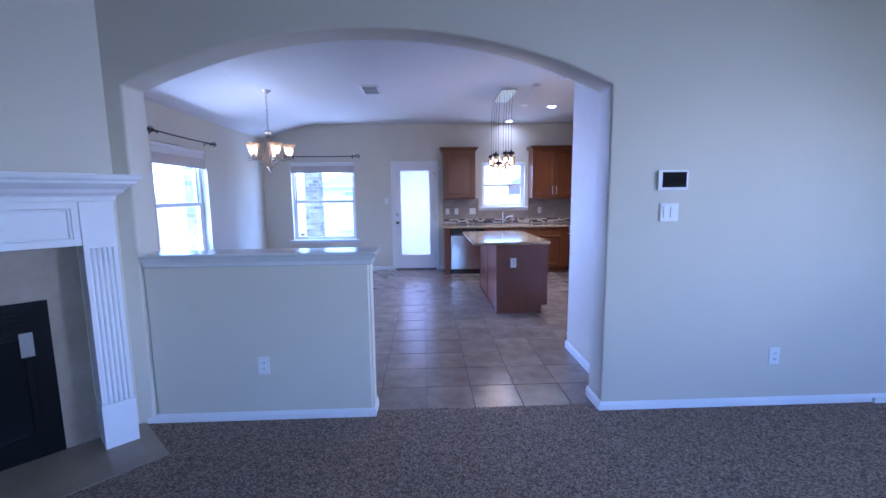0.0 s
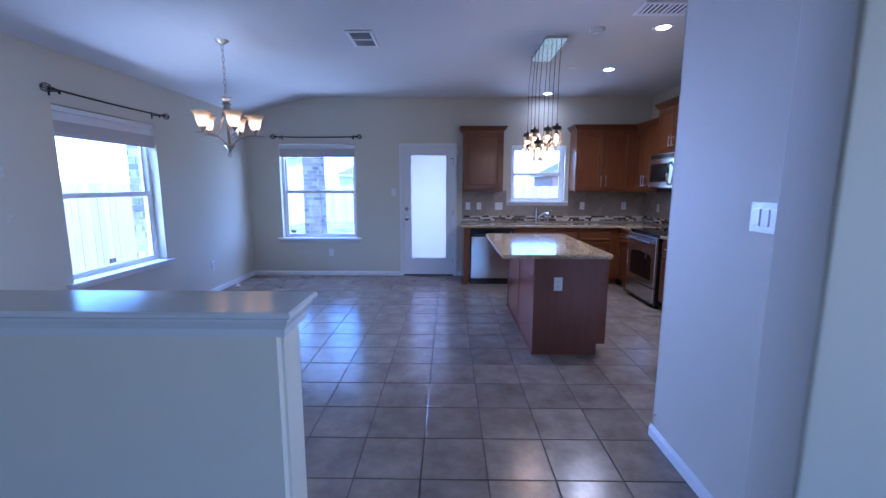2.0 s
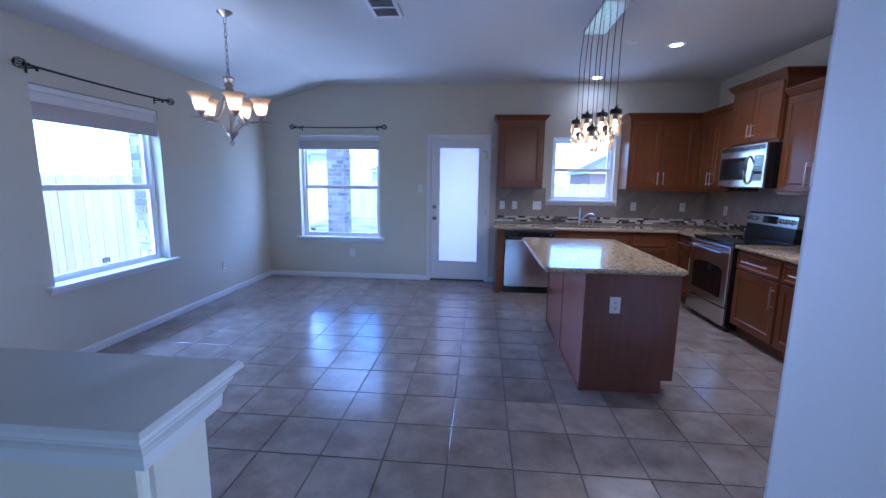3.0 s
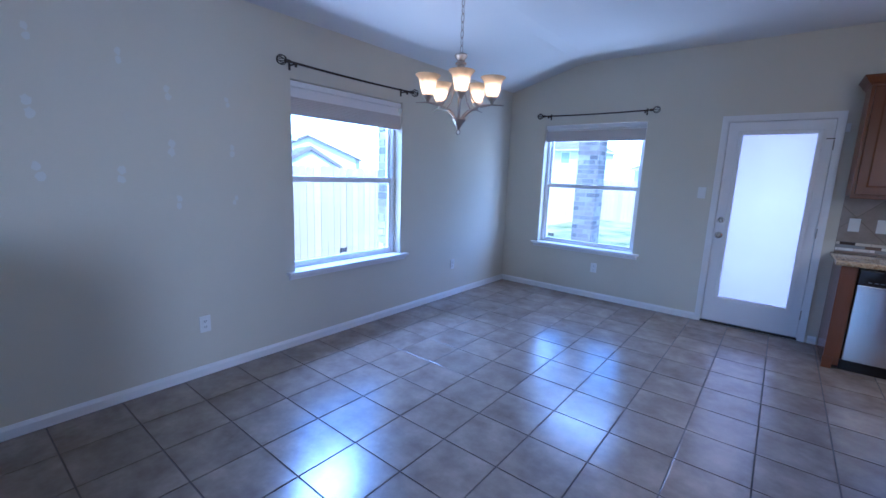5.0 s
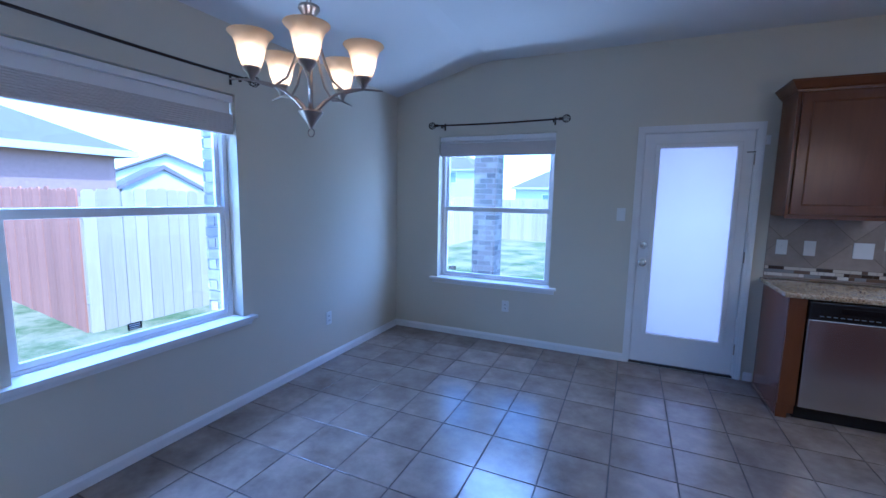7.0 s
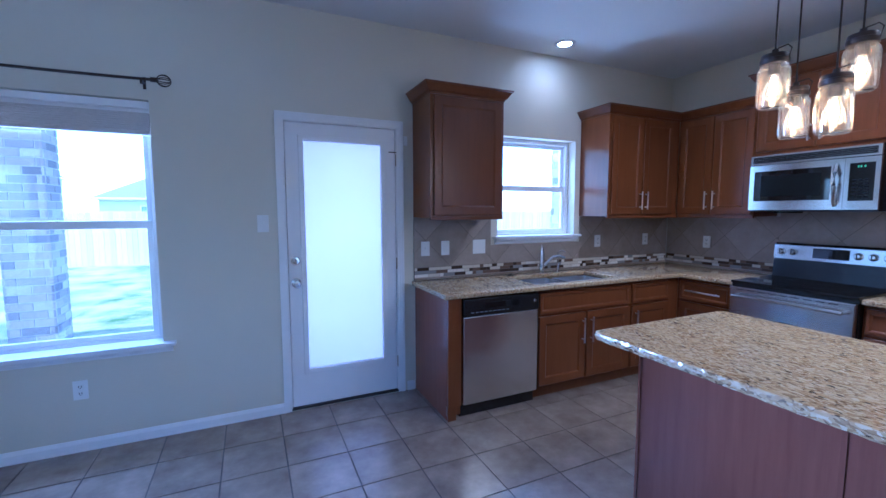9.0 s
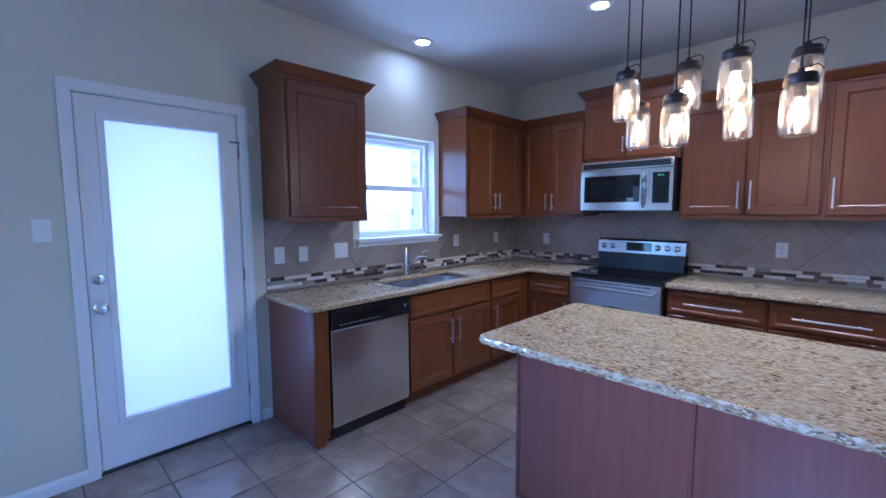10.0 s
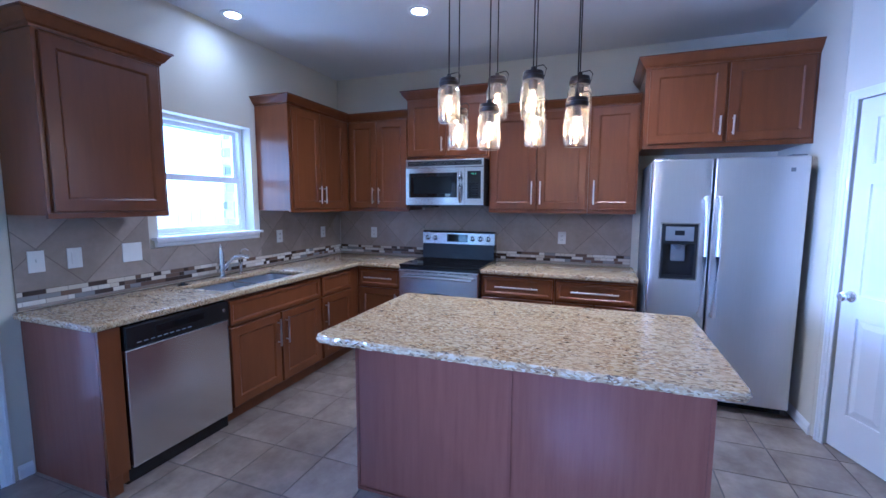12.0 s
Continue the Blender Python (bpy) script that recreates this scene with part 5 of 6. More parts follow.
def ceiling_vent(x0, x1, y0, y1, n, along):
    e = thing("ceiling_vent", "white metal air vent with dark slots in the ceiling", "air vent", at=(0, 0, H))
    # black sheet puts the shade of the hollow behind the slats into colour
    part("backing", boxes((x0 + 0.01, x1 - 0.01, y0 + 0.01, y1 - 0.01, -0.003, -0.001)), FIREBLACK, e, "flat black sheet for the shade behind the slats")
    part("frame", slab([x0, x0 + 0.03, x1 - 0.03, x1], [y0, y0 + 0.03, y1 - 0.03, y1], [(1, 1)], -0.012, -0.001, "xyz", 0.003), VINYL, e)
    for k in range(n):
        if along == "x":
            y = y0 + 0.03 + (y1 - y0 - 0.06) * (k + 0.5) / n
            bm = box(x0 + 0.03, x1 - 0.03, -0.007, 0.007, -0.0012, 0.0012)
            ob = part("slat", bm, VINYL, e)
            ob.matrix_basis = pose(0, y, -0.008, 35)
        else:
            x = x0 + 0.03 + (x1 - x0 - 0.06) * (k + 0.5) / n
            ob = part("slat", box(-0.007, 0.007, y0 + 0.03, y1 - 0.03, -0.0012, 0.0012), VINYL, e)
            ob.matrix_basis = pose(x, 0, -0.008, 0, 35)
    part("cross_bar", boxes((x0 + 0.03, x1 - 0.03, (y0 + y1) / 2 - 0.012, (y0 + y1) / 2 + 0.012, -0.0135, -0.010)) if along == "x" else boxes(((x0 + x1) / 2 - 0.012, (x0 + x1) / 2 + 0.012, y0 + 0.03, y1 - 0.03, -0.0135, -0.010)), VINYL, e)
    return e


ceiling_vent(-0.03, 0.21, 6.18, 6.60, 14, "x")
ceiling_vent(2.34, 2.74, 5.62, 5.86, 9, "y")


# ---- plates on the walls ----
def wall_plate(at, turn, kind, label, category, group="", w=0.072, h=0.115):
    """kind: outlet, switch, double, decora, blank or box. Faces -y."""
    e = thing("outlet" if kind == "outlet" else "light_switch" if kind != "blank" else "wall_plate", label, category, group, at=at, turn=turn)
    part("plate", box(-w / 2, w / 2, -0.007, -0.0005, -h / 2, h / 2, 0.002), PLATE, e)
    if kind == "outlet":
        for z in (-0.02, 0.02):
            f = part("socket", box(-0.017, 0.017, -0.0088, -0.0065, z - 0.014, z + 0.014, 0.002), PLATE, e)
            part("slots", boxes((-0.008, -0.005, -0.0094, -0.0085, z - 0.004, z + 0.007), (0.005, 0.008, -0.0094, -0.0085, z - 0.004, z + 0.007), (-0.002, 0.002, -0.0094, -0.0085, z - 0.01, z - 0.006)), BLACK, f)
    elif kind == "switch":
        part("toggle", box(-0.005, 0.005, -0.018, -0.0065, -0.004, 0.014, 0.002), PLATE, e)
    elif kind in ("decora", "double", "triple"):
        for x in {"decora": (0,), "double": (-0.023, 0.023), "triple": (-0.046, 0, 0.046)}[kind]:
            part("surround", slab([x - 0.0195, x - 0.0172, x + 0.0172, x + 0.0195], [-0.0355, -0.0332, 0.0332, 0.0355], [(1, 1)], -0.0078, -0.0065, "xzy"), PLATE, e)
            part("rocker", box(x - 0.017, x + 0.017, -0.0105, -0.0065, -0.033, 0.033, 0.002), PLATE, e)
    return e


OUTL, SWL = "white plastic wall outlet", "white plastic light switch"
wall_plate((XL + 0.0, 5.026, 0.37), 90, "outlet", "white plastic outlet on the dining wall near the baseboard", "outlet", "wall outlets")
wall_plate((XL + 0.0, 7.81, 0.387), 90, "outlet", "white plastic outlet on the dining wall near the baseboard", "outlet", "wall outlets")
wall_plate((-1.017, YB, 0.377), 0, "outlet", "white plastic outlet under the porch window", "outlet", "wall outlets")
wall_plate((0.015, YB, 1.35), 0, "switch", "white light switch beside the back door", "light switch")
TY = YB - 0.009
wall_plate((1.195, TY, 1.135), 0, "switch", "white switch plate on the tiled backsplash", "light switch")
wall_plate((1.37, TY, 1.135), 0, "decora", "white rocker switch on the tiled backsplash", "light switch")
wall_plate((1.685, TY, 1.135), 0, "blank", "wide blank white plate on the tiled backsplash", "wall plate", w=0.118, h=0.118)
wall_plate((3.005, TY, 1.143), 0, "outlet", "white outlet on the tiled backsplash", "outlet", "backsplash outlets")
wall_plate((3.66, TY, 1.143), 0, "outlet", "white outlet on the tiled backsplash", "outlet", "backsplash outlets")
wall_plate((XR - 0.009, 8.55, 1.13), -90, "outlet", "white outlet on the tiled backsplash", "outlet", "backsplash outlets")
wall_plate((XR - 0.009, 6.53, 1.13), -90, "outlet", "white outlet on the tiled backsplash", "outlet", "backsplash outlets")
wall_plate((1.822, IY0, 0.63), 0, "outlet", "white outlet on the end of the island", "outlet")
wall_plate((-0.29, YA + 0.012, 0.373), 0, "outlet", "white outlet low on the half wall", "outlet")
wall_plate((3.11, YA, 0.352), 0, "outlet", "white outlet low on the living room wall", "outlet")
wall_plate((2.325, YA, 1.33), 0, "double", "white double rocker switch under the alarm panel", "light switch", w=0.118)
wall_plate((XJ, 3.868, 1.336), -90, "triple", "white triple rocker switch on the passage wall", "light switch", w=0.165)
al = thing("alarm_panel", "white alarm panel with a dark screen on the wall", "alarm panel", at=(2.335, YA, 1.533))
part("case", box(-0.098, 0.098, -0.013, -0.001, -0.062, 0.062, 0.005, 3), PLATE, al)
part("screen", box(-0.070, 0.086, -0.0145, -0.012, -0.046, 0.050, 0.001), BLACKGLASS, al, "dark screen")
pin = tagged(part("wall_hook", lathe([(0, 0.012), (0.006, 0.012), (0.008, 0.006), (0.008, 0), (0, 0)], 12), PLATE), "tiny white bumper on the passage wall", "wall bumper")
pin.matrix_basis = pose(XJ - 0.0, YE - 0.03, 0.15, 0, -90)

# ---- fireplace ----
fp = thing("fireplace", "corner gas fireplace with a white fluted mantel and beige tile surround", "fireplace", at=(FP.x, FP.y, 0), turn=-135)
FPW = 1.50
bk = -0.199


def fluted_leg(x0):
    bm = bmesh.new()
    w, n = 0.15, 5
    pts = [(x0, bk), (x0, 0.0)]
    m = 0.016
    gw = (w - 2 * m) / n
    for k in range(n):
        a = x0 + m + gw * k
        pts += [(a + 0.004, 0.0), (a + 0.007, -0.008), (a + gw / 2, -0.013), (a + gw - 0.007, -0.008), (a + gw - 0.004, 0.0)]
    pts += [(x0 + w, 0.0), (x0 + w, bk)]
    return extrude_outline(pts, 0.272, 1.18, "xyz")


for lx in (0.0, FPW - 0.15):
    leg = part("leg", fluted_leg(lx), WHITE, fp, "white fluted pilaster")
    part("plinth", box(lx - 0.006, lx + 0.156, bk, 0.008, 0.001, 0.271, 0.003), WHITE, leg)
    part("block", box(lx - 0.001, lx + 0.151, bk, 0.002, 1.181, 1.44, 0.003), WHITE, leg)
fz = part("frieze", slab([0.152, 0.185, FPW - 0.185, FPW - 0.152], [1.20, 1.238, 1.402, 1.44], [(1, 1)], bk, -0.004, "xzy", 0.003), WHITE, fp, "white panelled frieze")
part("frieze_panel", box(0.186, FPW - 0.186, bk, -0.02, 1.239, 1.401), WHITE, fz)
part("panel_bead", slab([0.186, 0.20, FPW - 0.20, FPW - 0.186], [1.239, 1.253, 1.387, 1.401], [(1, 1)], -0.0195, -0.009, "xzy", 0.003), WHITE, fz)


def mantel_shelf():
    bm = bmesh.new()
    rings = []
    for o, z in ((0.0, 1.441), (0.012, 1.441), (0.014, 1.465), (0.024, 1.475), (0.045, 1.485), (0.055, 1.505), (0.085, 1.525), (0.1, 1.535), (0.102, 1.55), (0.118, 1.555), (0.122, 1.565), (0.122, 1.58), (0.115, 1.586)):
        rings.append([bm.verts.new(p) for p in ((-o, bk, z), (-o, o, z), (FPW + o, o, z), (FPW + o, bk, z))])
    for a, b in zip(rings, rings[1:]):
        for i in range(4):
            j = (i + 1) % 4
            bm.faces.new((a[i], a[j], b[j], b[i]))
    bm.faces.new(rings[0])
    bm.faces.new(rings[-1])
    return bm


part("mantel_shelf", mantel_shelf(), WHITE, fp, "white moulded mantel shelf")
part("tile_surround", slab([0.157, 0.31, 1.19, FPW - 0.157], [0.002, 0.90, 1.199], [(1, 0)], bk, bk + 0.012, "xzy"), SURROUND, fp, "smooth beige tile surround")
fb = part("firebox", slab([0.31, 0.40, 1.10, 1.19], [0.002, 0.12, 0.72, 0.899], [(1, 1)], bk - 0.0, bk + 0.02, "xzy", 0.003), FIREBLACK, fp, "black steel fireplace front")
part("louver", boxes(*[(0.36, 1.14, bk + 0.018, bk + 0.03, 0.755 + 0.028 * k, 0.768 + 0.028 * k) for k in range(4)]), FIREBLACK, fb)
part("glass", box(0.395, 1.105, bk + 0.002, bk + 0.008, 0.115, 0.725), FIREGLASS, fb, "dark glass front")
part("glass_trim", slab([0.40, 0.425, 1.075, 1.10], [0.12, 0.145, 0.70, 0.72], [(1, 1)], bk + 0.009, bk + 0.022, "xzy", 0.002), FIREBLACK, fb, "black metal glass trim")
part("rating_plate", box(0.385, 0.44, bk + 0.023, bk + 0.026, 0.60, 0.735), STEEL, fb, "small shiny metal plate")
hearth = part("hearth", box(-0.08, FPW + 0.08, bk + 0.013, 0.33, 0.0045, 0.009, 0.001), SURROUND)
hearth.matrix_basis = pose(FP.x, FP.y, 0, 0, 0, -135)
setting(hearth, "flush beige tile hearth before the fireplace", "hearth")
# plain white piece at the foot of the wall, its use unknown
white_piece = thing("baseboard_piece", "small white piece at the baseboard", "wall plate", at=(3.95, YA - 0.014, 0.02))
part("plate", box(-0.12, 0.12, -0.02, 0.0, -0.016, 0.02, 0.004), PLATE, white_piece)

# flush lamp of the living room, over the far end
fl_lamp = thing("flush_ceiling_light", "round white flush ceiling light in the living room", "ceiling light", at=(4.5, 1.6, 2.9))
part("base", lathe([(0, -0.03), (0.14, -0.03), (0.15, -0.001), (0, -0.001)], 28), VINYL, fl_lamp, smooth="auto")
part("bowl", lathe([(0, -0.10), (0.06, -0.095), (0.11, -0.07), (0.135, -0.031), (0, -0.031)], 28), glow("lit_flush_bowl", (1.0, 0.82, 0.58), 2.6), fl_lamp, "glowing bowl", smooth="auto")

# lighter touch-up spots on the dining wall
rng = random.Random(21)
wall_left = bpy.data.objects["wall_left"]
for y, z, sc in ((4.67, 2.05, 1.0), (4.90, 1.89, 1.0), (5.25, 1.88, 0.8), (4.91, 1.57, 1.2), (5.28, 1.57, 1.0), (4.64, 1.40, 1.2), (4.92, 1.23, 1.0), (5.28, 1.23, 0.8), (4.29, 1.41, 1.2), (4.28, 1.73, 1.3), (4.30, 2.08, 1.0)):
    for dz in (0.0, -0.045):
        bm = bmesh.new()
        n = 12
        c = bm.verts.new((0.0008, 0, 0))
        ring = [bm.verts.new((0.0002, 0.017 * sc * rng.uniform(0.7, 1.2) * math.cos(2 * math.pi * i / n), 0.022 * sc * rng.uniform(0.7, 1.2) * math.sin(2 * math.pi * i / n))) for i in range(n)]
        for i in range(n):
            bm.faces.new((c, ring[i], ring[(i + 1) % n]))
        ob = part("paint_patch", bm, PATCH, wall_left)
        ob.location = (XL, y + rng.uniform(-0.01, 0.01), z + dz * sc)


# ---- outdoors ----
GZ = -0.2
setting(part("ground", box(-160, 160, -60, 260, GZ - 0.3, GZ), LAWN), "dry patchy lawn", "ground")
setting(part("patio", box(-2.7, 4.4, YB + OUT, 11.35, GZ, -0.06, 0.01), CONCRETE), "pale concrete patio behind the house", "pavement")
# unseen slab added above the rooms to block the sun
setting(part("roof_sun_block", box(-2.9, 6.3, -3.3, 9.75, 3.22, 3.4), ROOF), "unseen grey slab over the house, added to keep the sun out", "roof")

porch = thing("porch", "covered porch with a white beam and ceiling", "porch")
part("beam", box(-2.6, 4.4, 10.85, 11.15, 2.36, 2.66, 0.01), SIDING, porch, "pale painted beam")
part("porch_ceiling", box(-2.6, 4.4, 9.2, 11.4, 2.66, 2.72), SIDING, porch)
part("porch_roof", box(-2.9, 4.7, 9.2, 11.7, 2.74, 2.86), ROOF, porch)


def brick_pier(name, label, x0, x1, y0, y1, z0, z1):
    e = thing(name, label, "brick pier")
    part("core", boxes((x0 + 0.008, x1 - 0.008, y0 + 0.008, y1 - 0.008, z0, z1)), MORTAR, e)
    bm = bmesh.new()
    rng = random.Random(5)
    bh, bl, g = 0.066, 0.2, 0.01
    z, row = z0, 0
    while z + bh <= z1 + 0.001:
        for (a0, a1, fixed, axis, s) in ((x0, x1, y0, "x", 1), (x0, x1, y1, "x", -1), (y0, y1, x0, "y", 1), (y0, y1, x1, "y", -1)):
            p = a0 - (bl / 2 if row % 2 else 0)
            while p < a1 - 0.01:
                q0, q1 = max(p, a0), min(p + bl - g, a1)
                if q1 - q0 > 0.03:
                    j = rng.uniform(0, 0.003)
                    if axis == "x":
                        add_box(bm, q0, q1, min(fixed, fixed + s * 0.02) + j * (s > 0), max(fixed, fixed + s * 0.02) - j * (s < 0), z, z + bh)
                    else:
                        add_box(bm, min(fixed, fixed + s * 0.02) + j * (s > 0), max(fixed, fixed + s * 0.02) - j * (s < 0), q0, q1, z, z + bh)
                p += bl
        z += bh + g
        row += 1
    ob = part("bricks", bm, BRICK, e)
    ob["kind"] = "stuff"
    return e


brick_pier("porch_column", "square grey brick porch column on the patio", -2.06, -1.71, 10.83, 11.18, -0.06, 2.36)
brick_pier("brick_veneer", "grey brick facing beside the dining window", -2.64, -2.502, WL[1] + 0.0, 7.75, GZ, 2.6)

brick_pier("brick_veneer", "grey brick facing beside the kitchen window", WK[1] + 0.0, 3.5, YB + OUT + 0.002, YB + OUT + 0.14, GZ + 0.15, 2.6)


def picket_fence(name, x0, y0, length, turn, top, mat, label, seed):
    e = thing(name, label, "fence", "garden fences", at=(x0, y0, GZ), turn=turn)
    rng = random.Random(seed)
    w = 0.14
    n = int(length / w)
    for k in range(n):
        h = top - GZ + rng.uniform(-0.02, 0.02)
        ob = part("picket", extrude_outline([(0, 0), (w - 0.008, 0), (w - 0.008, h - 0.03), (w - 0.035, h), (0.027, h), (0, h - 0.03)], 0.0, 0.018, "xzy"), mat, e)
        ob.matrix_basis = pose(k * w, rng.uniform(-0.004, 0.004), 0, 0, rng.uniform(-0.4, 0.4), 0)
    for z in (0.35, 1.35):
        part("rail", boxes((0, n * w, 0.024, 0.062, z, z + 0.09)), mat, e)
    for k in range(int(length / 2.4) + 1):
        part("post", boxes((k * 2.4, k * 2.4 + 0.09, 0.064, 0.154, 0, top - GZ - 0.1)), mat, e)
    return e


picket_fence("fence", -5.6, 7.6, 14.0, 90, 1.5, FENCEWOOD, "weathered pale cedar picket fence beside the lawn", 1)
picket_fence("fence", -11.5, 8.3, 5.95, -7, 1.5, FENCERED, "reddish stained cedar picket fence", 2)
picket_fence("fence", -5.6, 21.6, 26.0, 0, 1.45, FENCEWOOD, "weathered pale cedar picket fence across the garden", 3)


def house(x, y, turn, w, d, eave, ridge, mat, label, windows, gable=True, kind_name="house", o=0.45):
    e = thing(kind_name, label, kind_name.replace("garden_", ""), at=(x, y, GZ), turn=turn)
    part("wall", boxes((0, w, 0, d, 0, eave)), mat, e)
    if gable:
        part("gable", extrude_outline([(0, eave), (w, eave), (w / 2, ridge - 0.1)], 0.0, d, "xzy"), mat, e)
        part("roof", extrude_outline([(-o, eave - 0.15), (-o, eave), (w / 2, ridge + 0.12), (w + o, eave), (w + o, eave - 0.15), (w / 2, ridge - 0.08)], -o, d + o, "xzy"), ROOF, e)
    else:
        bm = bmesh.new()
        lo = [bm.verts.new(p) for p in ((-o, -o, eave), (w + o, -o, eave), (w + o, d + o, eave), (-o, d + o, eave))]
        k = min(w, d) / 2
        hi = [bm.verts.new((k, d / 2, ridge)), bm.verts.new((w - k, d / 2, ridge))]
        bm.faces.new((lo[0], lo[1], hi[1], hi[0]))
        bm.faces.new((lo[1], lo[2], hi[1]))
        bm.faces.new((lo[2], lo[3], hi[0], hi[1]))
        bm.faces.new((lo[3], lo[0], hi[0]))
        bm.faces.new(lo[::-1])
        part("roof", bm, ROOF, e)
        part("fascia", boxes((-o, w + o, -o - 0.02, -o, eave - 0.18, eave + 0.02), (-o - 0.02, -o, -o, d + o, eave - 0.18, eave + 0.02), (w + o, w + o + 0.02, -o, d + o, eave - 0.18, eave + 0.02), (-o, w + o, d + o, d + o + 0.02, eave - 0.18, eave + 0.02)), SIDING, e, "pale fascia board")
        part("soffit", boxes((-o, w + o, -o, 0, eave - 0.16, eave - 0.14)), SIDING, e)
    for wx, wz, ww, wh in windows:
        f = part("window", slab([wx, wx + 0.07, wx + ww - 0.07, wx + ww], [wz, wz + 0.07, wz + wh - 0.07, wz + wh], [(1, 1)], -0.05, -0.001, "xzy"), VINYL, e)
        part("pane", boxes((wx + 0.07, wx + ww - 0.07, -0.02, -0.012, wz + 0.07, wz + wh - 0.07)), HOUSEGLASS, f)
    return e


house(-14.75, 0.9, 90, 12.0, 9.0, 2.9, 5.4, REDBRICK, "single-storey brick neighbour house with a hipped roof", [(2.0, 0.9, 1.2, 1.4)], gable=False)
house(-19.2, 15.5, 70, 3.0, 3.2, 1.86, 2.72, SIDING, "small pale garden shed with a grey gable roof", [], kind_name="garden_shed", o=0.15)
house(-41.0, 26.0, 48, 9.5, 12.0, 2.9, 5.0, SIDING, "pale neighbour house with a grey gable roof", [(4.0, 1.0, 1.2, 1.3)])
house(-30.0, 58.0, 0, 11.0, 9.0, 5.4, 8.6, SIDING, "two-storey pale house beyond the gardens", [(2.0, 3.6, 1.3, 1.5), (7.0, 3.6, 1.3, 1.5), (2.0, 0.9, 1.3, 1.5)], gable=False)
house(-12.0, 52.0, 0, 14.0, 10.0, 2.9, 6.0, SIDING, "low pale house beyond the back fence", [(3.0, 0.9, 1.4, 1.3)], gable=False)
house(12.0, 48.0, 0, 14.0, 10.0, 2.9, 6.0, REDBRICK, "low brick house beyond the back fence", [(3.0, 0.9, 1.4, 1.3)], gable=False)

# ---- tiles of floor and walls ----
TPX, TPY, TX, TY0 = 0.338, 0.345, 1.092, 4.525


def tile_mesh(w, d, name="tile", z=0.0, t=0.008, c=0.001):
    bm = bmesh.new()
    lo = [bm.verts.new((x, y, z - t)) for x, y in ((0, 0), (w, 0), (w, d), (0, d))]
    md = [bm.verts.new((x, y, z - c * 0.6)) for x, y in ((0, 0), (w, 0), (w, d), (0, d))]
    hi = [bm.verts.new((x, y, z)) for x, y in ((c, c), (w - c, c), (w - c, d - c), (c, d - c))]
    for a, b in ((lo, md), (md, hi)):
        for i in range(4):
            j = (i + 1) % 4
            bm.faces.new((a[i], a[j], b[j], b[i]))
    bm.faces.new(hi)
    me = bpy.data.meshes.new(name)
    bm.to_mesh(me)
    bm.free()
    me.materials.append(FLOORTILE)
    return me


G = 0.007
meshes = {}
rng = random.Random(11)
k0, k1 = math.floor((XL - TX) / TPX), math.ceil((XR - TX) / TPX)
m0, m1 = math.floor((3.50 - TY0) / TPY), math.ceil((YB - TY0) / TPY)
for i in range(k0, k1):
    for j in range(m0, m1):
        x0, x1 = max(TX + i * TPX + G / 2, XL + 0.002), min(TX + (i + 1) * TPX - G / 2, XR - 0.002)
        y0, y1 = max(TY0 + j * TPY + G / 2, 3.502), min(TY0 + (j + 1) * TPY - G / 2, YB - 0.002)
        if x1 - x0 < 0.012 or y1 - y0 < 0.012:
            continue
        if (x0 > 3.48) or (x0 > 1.2 and y0 > 8.5) or (x0 > XJ + 0.1 and y1 < YE):
            continue
        key = (round(x1 - x0, 3), round(y1 - y0, 3))
        if key not in meshes:
            meshes[key] = tile_mesh(*key)
        ob = new("tile", meshes[key])
        ob.location = (x0, y0, rng.uniform(-0.0006, 0.0))
        ob.parent = floor


def clip(poly, x0, x1, z0, z1):
    for axis, lim, sgn in ((0, x0, 1), (0, x1, -1), (1, z0, 1), (1, z1, -1)):
        res = []
        for a, b in zip(poly, poly[1:] + poly[:1]):
            ia, ib = sgn * (a[axis] - lim) >= 0, sgn * (b[axis] - lim) >= 0
            if ia:
                res.append(a)
            if ia != ib:
                t = (lim - a[axis]) / (b[axis] - a[axis])
                res.append((a[0] + t * (b[0] - a[0]), a[1] + t * (b[1] - a[1])))
        poly = res
        if len(poly) < 3:
            return []
    return poly


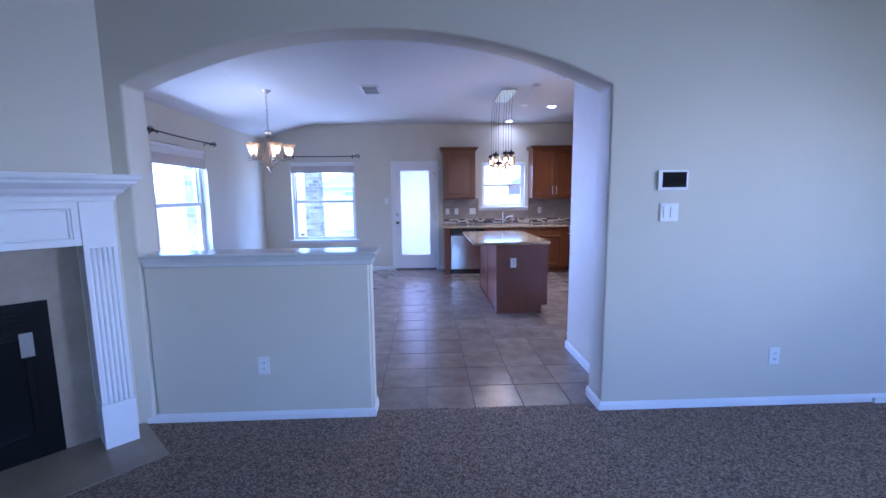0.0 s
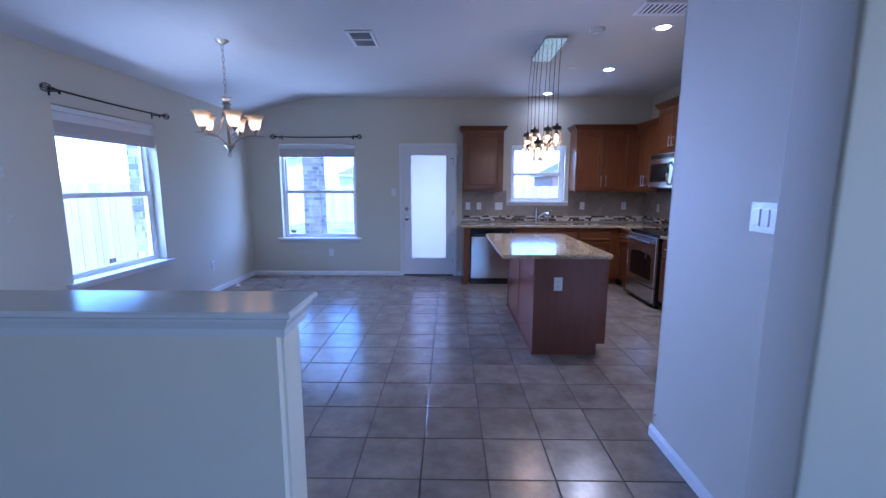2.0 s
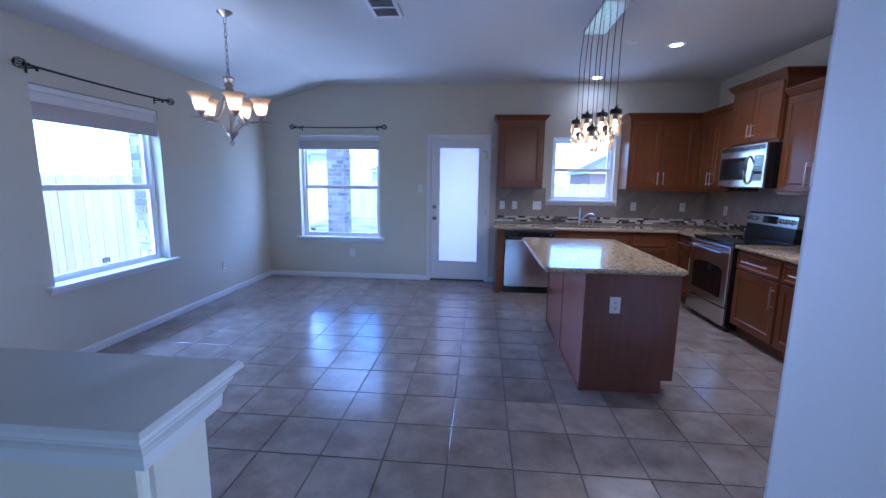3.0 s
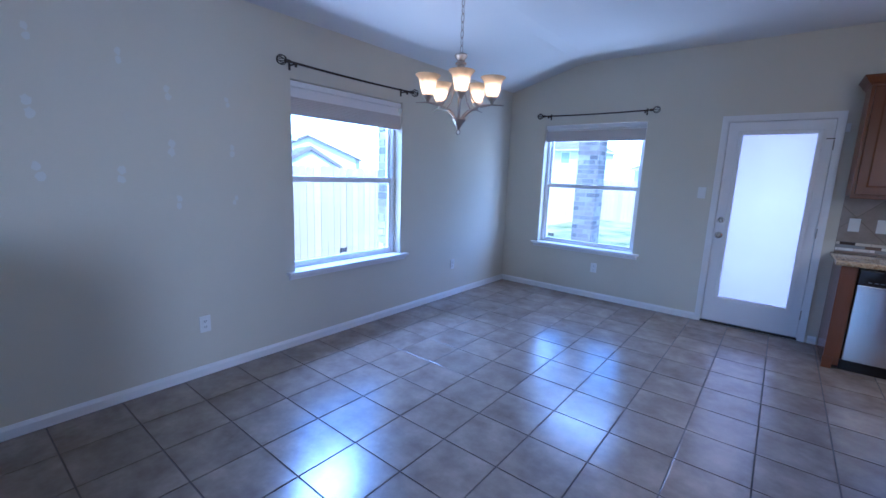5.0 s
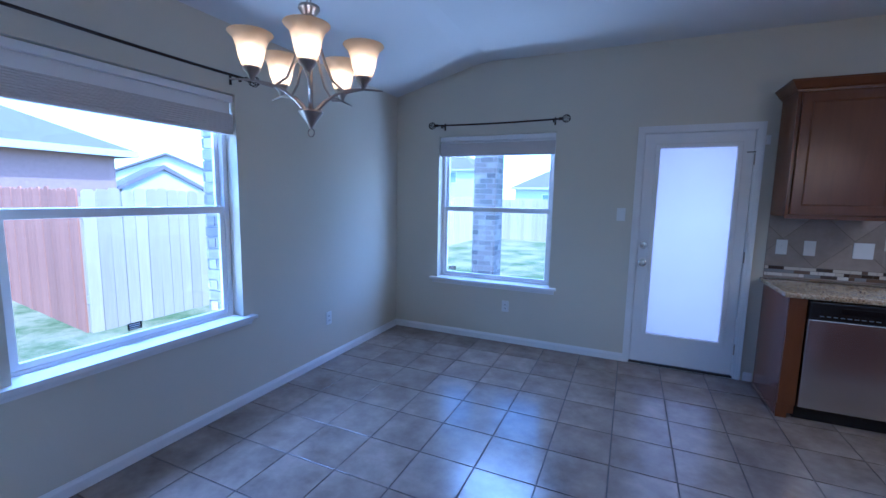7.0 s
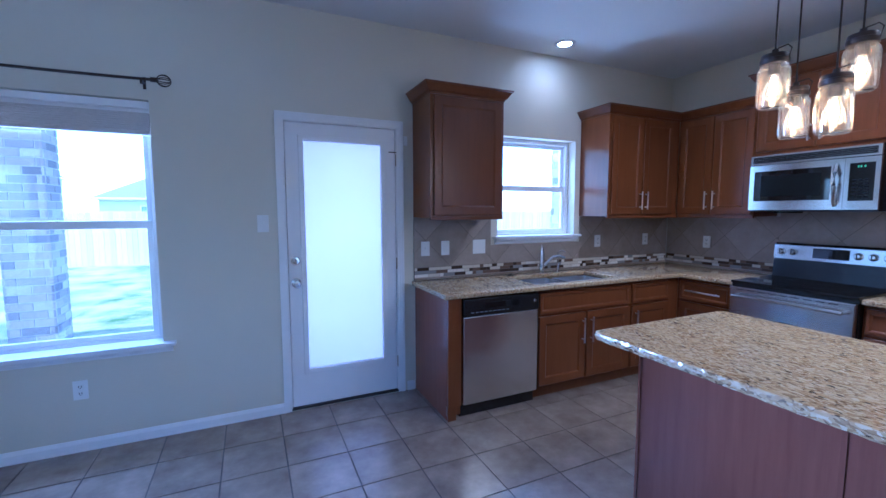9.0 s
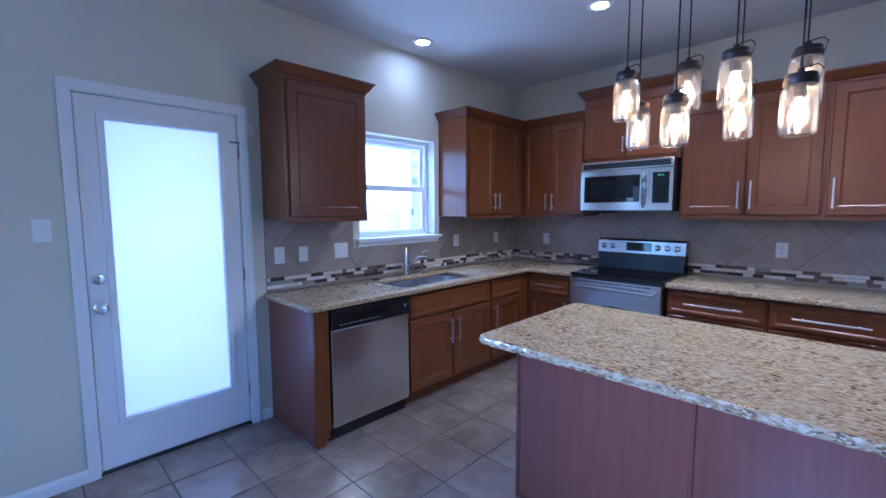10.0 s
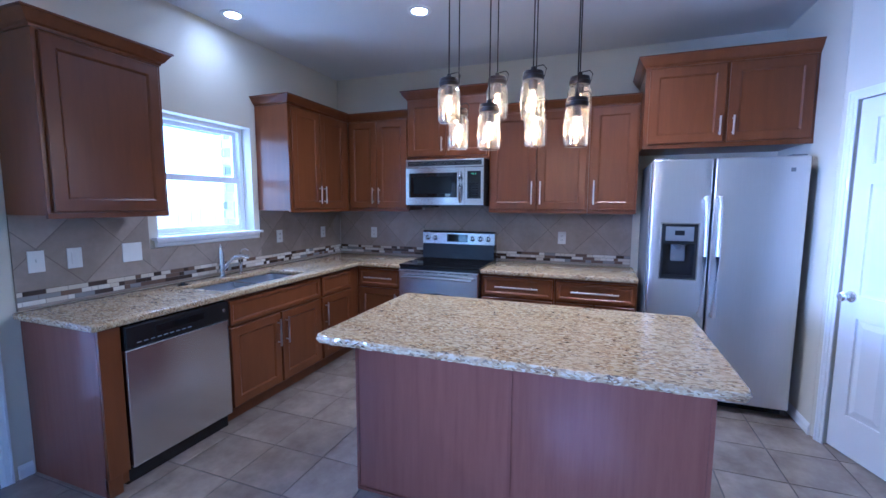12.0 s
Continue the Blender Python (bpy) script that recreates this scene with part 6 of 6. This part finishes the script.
def area(p):
    return abs(sum(a[0] * b[1] - b[0] * a[1] for a, b in zip(p, p[1:] + p[:1]))) / 2


def backsplash(rects, at, turn, width, offset):
    e = part("backsplash", boxes(*[(a, b, -0.0078, -0.001, c, d) for a, b, c, d in rects]), SPLASHGROUT)
    e.matrix_basis = pose(*at, 0, 0, turn)
    setting(e, "taupe ceramic backsplash laid diagonally over a mosaic band", "backsplash")
    half = 0.305 * math.sqrt(2) / 2
    r = half - 0.0035
    for i in range(-2, int(width / half) + 3):
        for j in range(-2, 6):
            if (i + j) % 2:
                continue
            cx, cz = offset + i * half, 0.985 + j * half
            diamond = [(cx - r, cz), (cx, cz - r), (cx + r, cz), (cx, cz + r)]
            for a, b, c, d in rects:
                p = clip(diamond, a, b, max(c, 0.986), d)
                if len(p) >= 3 and area(p) > 2e-4:
                    bm = extrude_outline(p, -0.0095, -0.0045, "xzy")
                    part("tile", bm, SPLASH, e)
    bm = bmesh.new()
    rg2 = random.Random(int(width * 100))
    for row in range(3):
        x = 0.003 - rg2.uniform(0, 0.05)
        while x < width - 0.01:
            ln = rg2.choice((0.032, 0.048, 0.064, 0.098, 0.098))
            a, b = max(x, 0.003), min(x + ln, width - 0.003)
            if b - a > 0.008:
                z = 0.906 + row * 0.0262
                t = rg2.uniform(0.009, 0.0105)
                add_box(bm, a, b, -t, -0.004, z, z + 0.0235)
            x += ln + 0.0025
    ob = part("mosaic", bm, MOSAIC, e, "strips of brown, cream and grey mosaic")
    ob["kind"] = "stuff"
    part("liner", box(0.003, width - 0.003, -0.012, -0.0045, 0.8865, 0.9035, 0.002), SPLASH, e, "narrow stone liner")
    return e


backsplash([(0.0, 0.70, 0.886, 1.383), (0.70, 1.68, 0.886, 1.143), (1.68, 2.887, 0.886, 1.383)], (1.10, YB, 0), 0, 2.887, 0.10)
backsplash([(0.0, 1.05, 0.886, 1.383), (1.05, 1.82, 0.886, 1.423), (1.82, 3.06, 0.886, 1.383)], (XR, 8.988, 0), -90, 3.06, 0.17)
